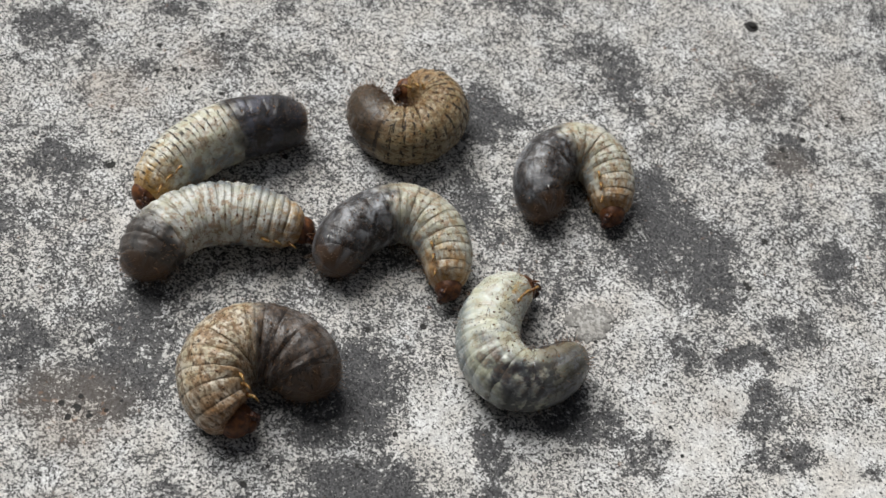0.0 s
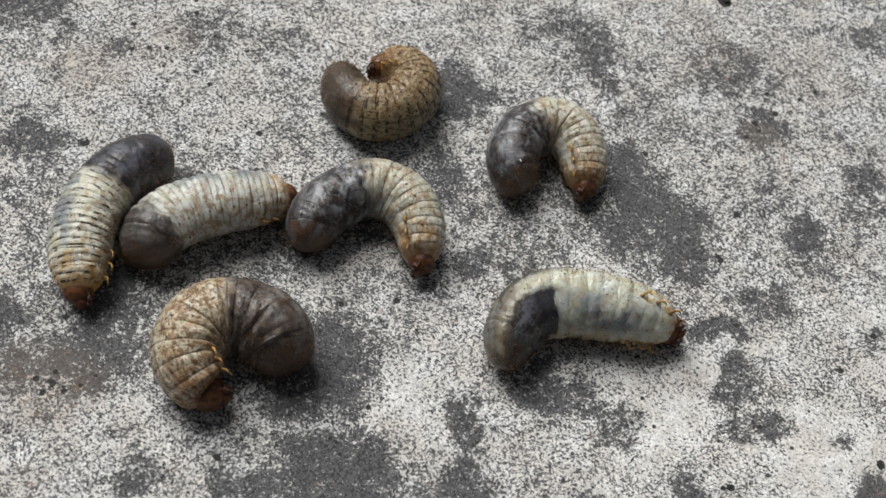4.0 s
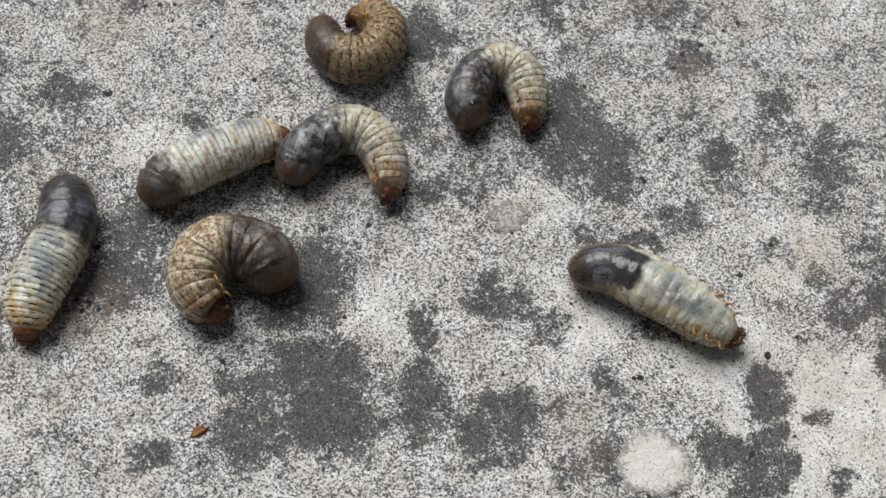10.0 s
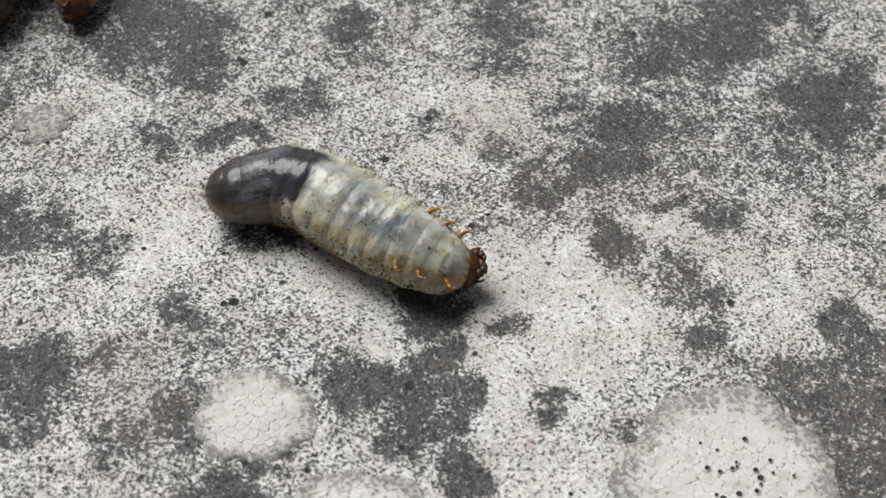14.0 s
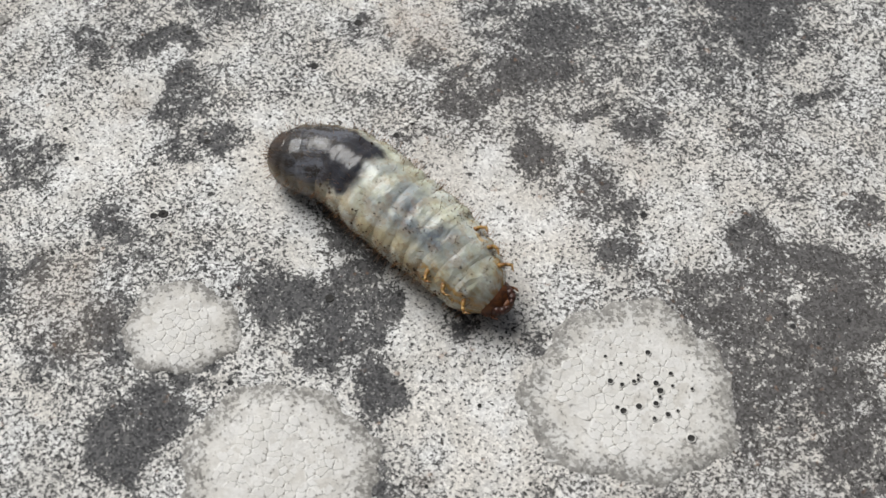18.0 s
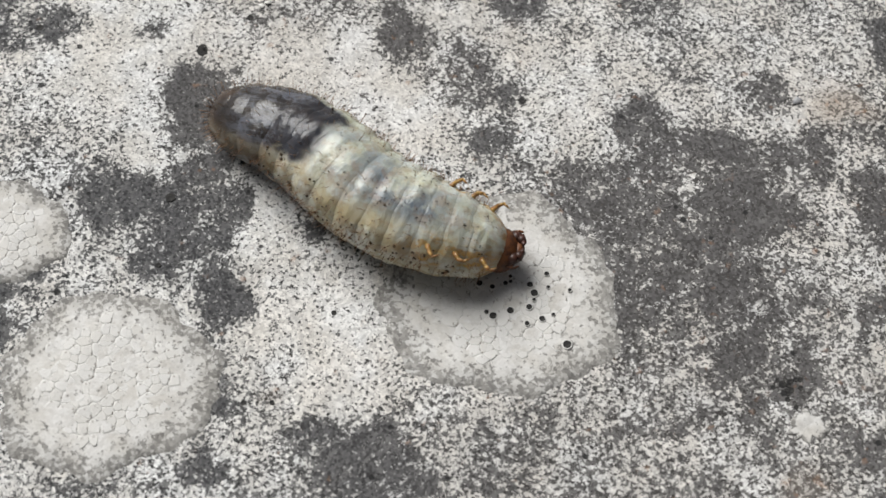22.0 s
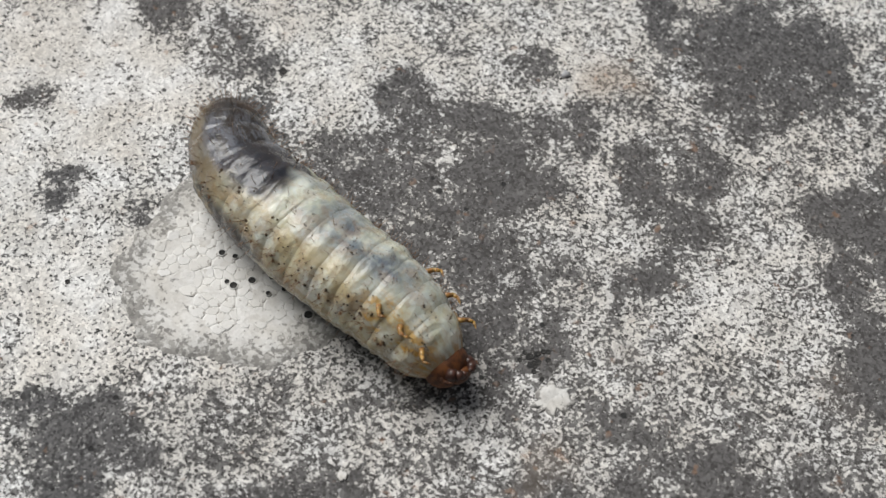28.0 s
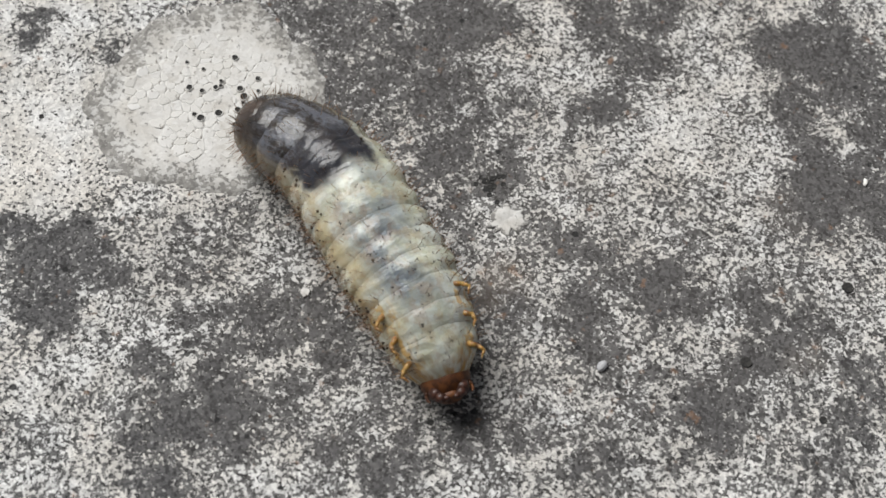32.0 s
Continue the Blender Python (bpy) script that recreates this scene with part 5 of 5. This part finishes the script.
# ---- what creeps ----
# seconds, roll, points from rear to head
IVORY_WAY = [
    (0, 90, [(54.6, -15.7), (50.6, -19.7), (45.5, -21.2), (41.9, -17.6), (42.1, -12.2), (44.8, -7.7), (49.4, -4.8)]),
    (0.5, 92.5, [(54.5, -17.9), (50.7, -20.9), (46.0, -21.6), (42.5, -17.9), (43.0, -12.6), (46.5, -7.7), (54.4, -4.5)]),
    (1, 95, [(54.6, -20.4), (49.4, -21.7), (44.2, -21.3), (42.2, -17.4), (43.8, -12.1), (48.5, -7.5), (56.3, -5.4)]),
    (1.5, 100, [(54.0, -21.1), (49.0, -22.3), (44.5, -21.3), (42.8, -17.0), (44.9, -12.1), (51.5, -8.9), (61.1, -7.8)]),
    (2, 105, [(50.1, -24.6), (46.1, -22.5), (43.6, -18.7), (45.0, -13.8), (49.9, -10.7), (56.4, -9.2), (62.5, -9.7)]),
    (2.5, 112.5, [(51.2, -25.7), (47.3, -23.2), (44.6, -18.9), (46.8, -14.0), (52.6, -11.6), (59.8, -10.8), (67.3, -11.2)]),
    (3, 120, [(46.7, -24.1), (45.1, -20.2), (46.7, -15.9), (50.9, -12.3), (56.5, -11.4), (62.8, -11.9), (67.7, -13.7)]),
    (3.5, 125, [(47.2, -24.0), (46.9, -19.2), (49.2, -14.9), (53.7, -12.9), (59.2, -12.7), (65.4, -13.6), (70.6, -15.8)]),
    (5.5, 150, [(50.6, -16.6), (55.2, -14.6), (60.2, -14.1), (65.4, -15.7), (71.3, -18.3), (76.4, -20.3), (80.0, -21.3)]),
    (6, 153.333, [(52.7, -18.6), (57.5, -17.2), (63.1, -17.3), (68.5, -18.5), (73.8, -20.6), (79.2, -22.3), (82.8, -23.4)]),
    (6.5, 156.667, [(54.2, -18.6), (58.7, -17.1), (64.1, -17.3), (69.3, -18.9), (74.4, -20.8), (79.5, -23.1), (83.8, -25.3)]),
    (7, 160, [(57.3, -18.6), (62.4, -17.7), (67.2, -18.9), (71.9, -21.2), (76.5, -23.5), (81.1, -26.2), (84.6, -29.3)]),
    (7.5, 162, [(57.5, -20.3), (62.6, -18.8), (68.1, -19.3), (73.5, -20.8), (78.3, -22.8), (83.5, -24.8), (88.4, -26.1)]),
    (8, 164, [(59.5, -19.1), (64.7, -18.2), (69.6, -18.9), (74.4, -20.7), (79.1, -23.6), (83.7, -26.9), (87.2, -30.2)]),
    (8.5, 166, [(61.6, -20.6), (66.8, -19.2), (71.7, -19.9), (76.4, -22.2), (81.0, -25.5), (85.1, -28.9), (88.6, -32.1)]),
    (9, 168, [(61.7, -21.4), (66.6, -19.9), (71.5, -20.6), (76.2, -22.9), (81.3, -25.8), (86.4, -28.6), (92.1, -30.4)]),
    (9.5, 170.5, [(63.3, -20.7), (68.4, -19.8), (73.2, -21.0), (77.8, -23.8), (82.2, -27.1), (87.1, -31.0), (91.1, -33.7)]),
    (10, 173, [(66.2, -22.1), (70.5, -21.2), (74.6, -22.4), (78.9, -25.1), (83.3, -27.8), (87.9, -31.5), (93.0, -34.7)]),
    (10.5, 174, [(66.1, -23.4), (71.0, -21.4), (75.9, -22.7), (80.6, -25.3), (85.7, -28.4), (90.8, -31.0), (96.3, -33.2)]),
    (11, 172.5, [(68.8, -21.8), (73.5, -21.9), (78.1, -23.7), (82.5, -26.4), (86.8, -29.9), (91.0, -33.4), (94.9, -36.4)]),
    (11.5, 171, [(69.5, -25.1), (74.1, -24.4), (78.3, -26.3), (83.1, -29.5), (87.8, -33.1), (92.4, -36.6), (96.7, -39.3)]),
    (12, 169.5, [(69.9, -25.4), (74.1, -24.8), (78.8, -26.8), (83.3, -29.6), (88.3, -32.8), (93.3, -36.4), (97.9, -39.5)]),
    (12.5, 168, [(72.5, -24.4), (77.3, -24.9), (81.8, -26.9), (86.1, -30.6), (90.3, -34.2), (94.1, -38.1), (97.8, -41.1)]),
    (13, 168, [(73.0, -27.0), (77.0, -27.0), (82.0, -28.0), (87.0, -31.0), (91.0, -35.0), (96.0, -39.0), (101.0, -40.0)]),
    (13.5, 168, [(73.0, -27.0), (77.0, -27.0), (82.0, -28.0), (86.0, -31.0), (92.0, -35.0), (97.0, -38.0), (104.0, -38.0)]),
    (14, 168, [(75.0, -26.0), (79.0, -27.0), (85.0, -28.0), (89.0, -32.0), (94.0, -37.0), (99.0, -41.0), (103.0, -41.0)]),
    (14.5, 168, [(77.0, -28.0), (81.0, -29.0), (86.0, -30.0), (90.0, -34.0), (95.0, -38.0), (99.0, -42.0), (104.0, -44.0)]),
    (15, 167, [(77.0, -29.0), (81.0, -30.0), (87.0, -31.0), (91.0, -35.0), (96.0, -39.0), (101.0, -43.0), (107.0, -43.0)]),
    (15.5, 166, [(82.0, -29.0), (85.7, -30.0), (89.6, -32.2), (93.7, -36.4), (97.7, -40.4), (101.6, -44.7), (105.8, -48.6)]),
    (17.5, 165, [(85.0, -35.0), (89.0, -37.0), (94.0, -39.0), (98.0, -44.0), (102.0, -48.0), (107.0, -52.0), (113.0, -54.0)]),
    (18, 167, [(89.0, -35.0), (92.0, -37.0), (97.0, -40.0), (101.0, -46.0), (105.0, -51.0), (108.0, -56.0), (111.0, -59.0)]),
    (18.5, 166, [(89.0, -39.0), (92.0, -41.0), (97.0, -42.0), (101.0, -47.0), (104.0, -53.0), (108.0, -58.0), (112.0, -62.0)]),
    (19, 166, [(89.0, -39.0), (93.0, -41.0), (98.0, -43.0), (102.0, -49.0), (106.0, -54.0), (111.0, -58.0), (116.0, -60.0)]),
    (19.5, 168, [(93.0, -40.0), (96.0, -42.0), (101.0, -45.0), (105.0, -50.0), (108.0, -56.0), (112.0, -61.0), (115.0, -63.0)]),
    (20, 168, [(93.0, -43.0), (96.0, -44.0), (101.0, -48.0), (104.0, -53.0), (108.0, -59.0), (112.0, -63.0), (116.0, -66.0)]),
    (20.5, 168, [(93.0, -42.0), (97.0, -44.0), (102.0, -48.0), (105.0, -53.0), (109.0, -59.0), (114.0, -62.0), (120.0, -62.0)]),
    (21, 178, [(98.0, -42.0), (102.0, -44.0), (106.0, -49.0), (110.0, -55.0), (113.0, -60.0), (117.0, -64.0), (120.0, -66.0)]),
    (21.5, 178, [(98.0, -44.0), (102.0, -47.0), (106.0, -52.0), (110.0, -58.0), (114.0, -63.0), (118.0, -68.0), (121.0, -70.0)]),
    (22, 180, [(98.0, -46.0), (101.0, -48.0), (106.0, -52.0), (110.0, -58.0), (114.0, -62.0), (119.0, -65.0), (124.0, -67.0)]),
    (22.5, 187, [(102.0, -44.0), (105.0, -48.0), (110.0, -53.0), (113.0, -58.0), (117.0, -63.0), (121.0, -67.0), (125.0, -70.0)]),
    (23, 200, [(110.0, -41.0), (111.0, -49.0), (114.0, -56.0), (117.0, -60.0), (121.0, -66.0), (124.0, -70.0), (128.0, -72.0)]),
    (23.5, 209, [(113.0, -43.0), (113.0, -50.0), (116.0, -56.0), (119.0, -60.0), (123.0, -65.0), (127.0, -69.0), (132.0, -71.0)]),
    (24, 214, [(118.0, -43.0), (117.0, -51.0), (117.0, -57.0), (122.0, -61.0), (125.0, -65.0), (128.0, -71.0), (132.0, -75.0)]),
    (24.5, 214, [(117.0, -47.0), (116.0, -53.0), (118.0, -59.0), (122.0, -63.0), (126.0, -68.0), (130.0, -72.0), (134.0, -75.0)]),
    (25, 213, [(119.0, -48.0), (118.0, -54.0), (120.0, -60.0), (124.0, -65.0), (128.0, -70.0), (131.0, -74.0), (134.0, -77.0)]),
    (25.5, 211, [(119.0, -48.0), (118.0, -54.0), (120.0, -60.0), (124.0, -65.0), (128.0, -71.0), (132.0, -75.0), (137.0, -78.0)]),
    (27.5, 203, [(123.0, -53.0), (122.0, -59.0), (125.0, -65.0), (129.0, -70.0), (132.0, -77.0), (134.0, -82.0), (135.0, -86.0)]),
    (28, 200, [(123.0, -54.0), (122.0, -61.0), (125.0, -67.0), (129.0, -73.0), (133.0, -78.0), (136.0, -83.0), (138.0, -86.0)]),
    (28.5, 198, [(125.0, -56.0), (124.0, -62.0), (127.0, -68.0), (131.0, -73.0), (135.0, -80.0), (138.0, -84.0), (140.0, -87.0)]),
    (29, 194, [(125.0, -58.0), (124.0, -64.0), (127.0, -70.0), (132.0, -75.0), (135.0, -82.0), (135.0, -87.0), (135.0, -91.0)]),
    (29.5, 192, [(124.0, -59.0), (124.0, -65.0), (127.0, -71.0), (132.0, -77.0), (134.0, -84.0), (136.0, -89.0), (136.0, -91.0)]),
    (30, 192, [(127.0, -61.0), (127.0, -67.0), (129.0, -73.0), (134.0, -79.0), (137.0, -85.0), (138.0, -90.0), (139.0, -93.0)]),
    (30.5, 180, [(117.0, -71.0), (121.0, -73.0), (126.0, -77.0), (130.0, -83.0), (133.0, -90.0), (135.0, -96.0), (136.0, -100.0)]),
    (31, 178, [(121.0, -71.0), (124.0, -75.0), (128.0, -80.0), (131.0, -86.0), (133.0, -92.0), (134.0, -98.0), (134.0, -102.0)]),
    (31.5, 174, [(119.0, -75.0), (123.0, -78.0), (128.0, -82.0), (131.0, -88.0), (133.0, -95.0), (135.0, -101.0), (138.0, -104.0)]),
    (32, 176, [(123.0, -75.0), (127.0, -77.0), (131.0, -83.0), (133.0, -90.0), (135.0, -96.0), (136.0, -102.0), (136.0, -105.0)]),
]
GOLDEN_WAY = [
    (0, -85, [(18.0, 23.1), (12.7, 21.9), (7.0, 20.1), (1.4, 16.4), (-3.1, 12.2), (-5.8, 8.2)]),
    (0.5, -83.3333, [(17.3, 19.0), (12.0, 19.2), (6.4, 18.2), (0.8, 15.0), (-3.7, 10.9), (-6.9, 5.4)]),
    (1, -81.6667, [(15.7, 16.3), (10.4, 17.2), (4.8, 16.6), (-0.6, 12.9), (-5.0, 7.8), (-7.7, 1.1)]),
    (1.5, -80, [(12.8, 15.8), (8.0, 16.2), (2.8, 15.0), (-2.1, 10.9), (-6.5, 5.9), (-8.3, -0.8)]),
    (2, -78.3333, [(11.5, 13.2), (6.7, 14.6), (1.2, 13.4), (-4.1, 9.3), (-7.6, 3.5), (-9.8, -3.1)]),
    (2.5, -76.6667, [(9.0, 12.6), (4.7, 13.7), (-0.4, 12.4), (-5.2, 7.9), (-8.6, 1.6), (-9.3, -5.4)]),
    (3, -75, [(6.2, 11.2), (2.3, 12.7), (-2.4, 11.1), (-6.8, 6.1), (-9.4, -0.5), (-8.9, -9.2)]),
    (3.5, -65, [(4.5, 10.8), (0.2, 11.8), (-4.4, 9.2), (-7.9, 4.4), (-9.7, -2.2), (-9.2, -10.3)]),
    (5.5, -25, [(-6.4, 11.4), (-7.7, 4.8), (-8.6, -2.6), (-8.8, -8.7), (-9.3, -13.7), (-11.6, -17.6)]),
    (6, -15, [(-7.4, 12.9), (-8.9, 6.4), (-9.2, 0.0), (-9.1, -6.2), (-10.5, -11.2), (-13.8, -15.6)]),
    (6.5, -7.5, [(-8.0, 10.2), (-8.5, 3.6), (-9.1, -3.0), (-9.3, -8.9), (-9.7, -14.6), (-10.5, -19.7)]),
    (7, 0, [(-10.9, 8.3), (-10.5, 1.0), (-9.7, -5.6), (-9.3, -12.0), (-8.6, -17.3), (-8.3, -21.5)]),
    (7.5, 0, [(-11.9, 7.3), (-10.8, 0.6), (-9.7, -4.9), (-9.6, -11.4), (-10.8, -17.2), (-12.3, -21.8)]),
    (8, 0, [(-14.3, 6.7), (-13.2, -0.1), (-11.9, -5.6), (-12.0, -12.1), (-13.6, -17.4), (-15.2, -22.0)]),
    (8.5, 0, [(-13.7, 5.0), (-13.3, -1.7), (-13.2, -7.2), (-13.7, -13.6), (-15.4, -18.8), (-19.0, -23.8)]),
    (9, 0, [(-18.1, 2.1), (-15.6, -2.9), (-14.8, -8.4), (-16.7, -14.7), (-18.4, -19.9), (-19.6, -26.0)]),
    (9.5, 0, [(-15.8, 0.5), (-14.2, -5.0), (-14.1, -9.9), (-16.3, -16.2), (-18.9, -21.8), (-22.8, -27.2)]),
    (10, 0, [(-17.6, -1.7), (-15.5, -7.1), (-16.1, -13.2), (-18.9, -19.2), (-20.8, -25.0), (-21.4, -30.3)]),
    (32, 0, [(-17.6, -1.7), (-15.5, -7.1), (-16.1, -13.2), (-18.9, -19.2), (-20.8, -25.0), (-21.4, -30.3)]),
]
SILVER_WAY = [
    (0, 55, [(-4.3, -4.9), (-3.5, -0.3), (0.7, 4.1), (6.4, 5.5), (12.7, 4.7), (18.8, 3.4)]),
    (0.5, 54.1667, [(-4.1, -4.8), (-3.3, -0.1), (0.8, 4.2), (7.0, 5.8), (13.3, 5.2), (19.1, 3.6)]),
    (1, 53.3333, [(-3.2, -6.1), (-2.7, -1.1), (1.3, 3.0), (7.5, 4.3), (13.7, 3.9), (19.6, 3.1)]),
    (1.5, 52.5, [(-3.2, -6.6), (-2.7, -1.5), (1.5, 2.0), (7.5, 3.4), (13.7, 3.3), (19.5, 3.1)]),
    (2, 51.6667, [(-2.5, -7.4), (-2.1, -2.4), (1.8, 1.8), (7.7, 3.2), (13.9, 3.3), (19.8, 4.1)]),
    (2.5, 50.8333, [(-1.4, -7.5), (-0.8, -2.0), (3.1, 1.8), (9.2, 3.1), (14.6, 3.4), (20.1, 4.8)]),
    (3, 50, [(-1.9, -6.8), (-1.0, -1.8), (2.6, 1.5), (8.7, 2.7), (14.2, 3.5), (19.9, 5.1)]),
    (3.5, 49.1667, [(-1.3, -6.6), (-0.4, -1.6), (3.2, 1.7), (9.0, 3.2), (14.0, 3.9), (19.9, 5.2)]),
    (5.5, 45.8333, [(-1.1, -6.6), (1.0, -3.0), (6.2, 0.2), (11.4, 2.3), (16.8, 4.0), (20.6, 5.3)]),
    (6, 45, [(-1.2, -5.0), (1.0, -2.0), (6.0, 1.6), (12.5, 4.0), (17.2, 5.4), (20.7, 6.0)]),
    (6.5, 45, [(-2.2, -6.1), (0.2, -2.4), (4.5, 0.8), (10.9, 3.4), (16.8, 4.9), (21.0, 5.9)]),
    (7, 45, [(-1.5, -6.6), (0.4, -3.4), (5.3, 0.4), (11.3, 3.0), (17.3, 5.1), (21.1, 6.2)]),
    (7.5, 45, [(-1.9, -6.5), (0.3, -2.7), (5.0, 1.1), (10.5, 3.9), (16.5, 5.8), (21.4, 6.3)]),
    (8, 45, [(-1.7, -6.7), (0.3, -2.9), (4.8, 0.8), (10.8, 3.5), (16.4, 5.3), (20.9, 6.3)]),
    (8.5, 45, [(-2.2, -7.2), (0.2, -2.8), (4.6, 0.9), (10.1, 3.6), (16.2, 5.5), (20.7, 6.2)]),
    (9, 45, [(-2.0, -6.8), (-0.0, -3.1), (4.4, 0.1), (10.4, 3.1), (16.4, 5.2), (20.9, 5.9)]),
    (9.5, 45, [(-2.2, -6.7), (-0.1, -2.3), (4.1, 1.1), (9.5, 4.1), (16.0, 6.0), (21.0, 6.3)]),
    (10, 45, [(-1.8, -7.2), (0.0, -3.0), (5.1, 0.0), (11.2, 2.9), (16.8, 4.9), (21.1, 5.9)]),
    (32, 45, [(-1.8, -7.2), (0.0, -3.0), (5.1, 0.0), (11.2, 2.9), (16.8, 4.9), (21.1, 5.9)]),
]


def motions():
    crawl(ivory_grub, ivory_pieces, IVORY_WAY, 4.65, 0.16)
    crawl(golden_grub, golden_pieces, GOLDEN_WAY, 4.7, 0.06)
    crawl(silver_grub, silver_pieces, SILVER_WAY, 4.7, 0.0)


motions()
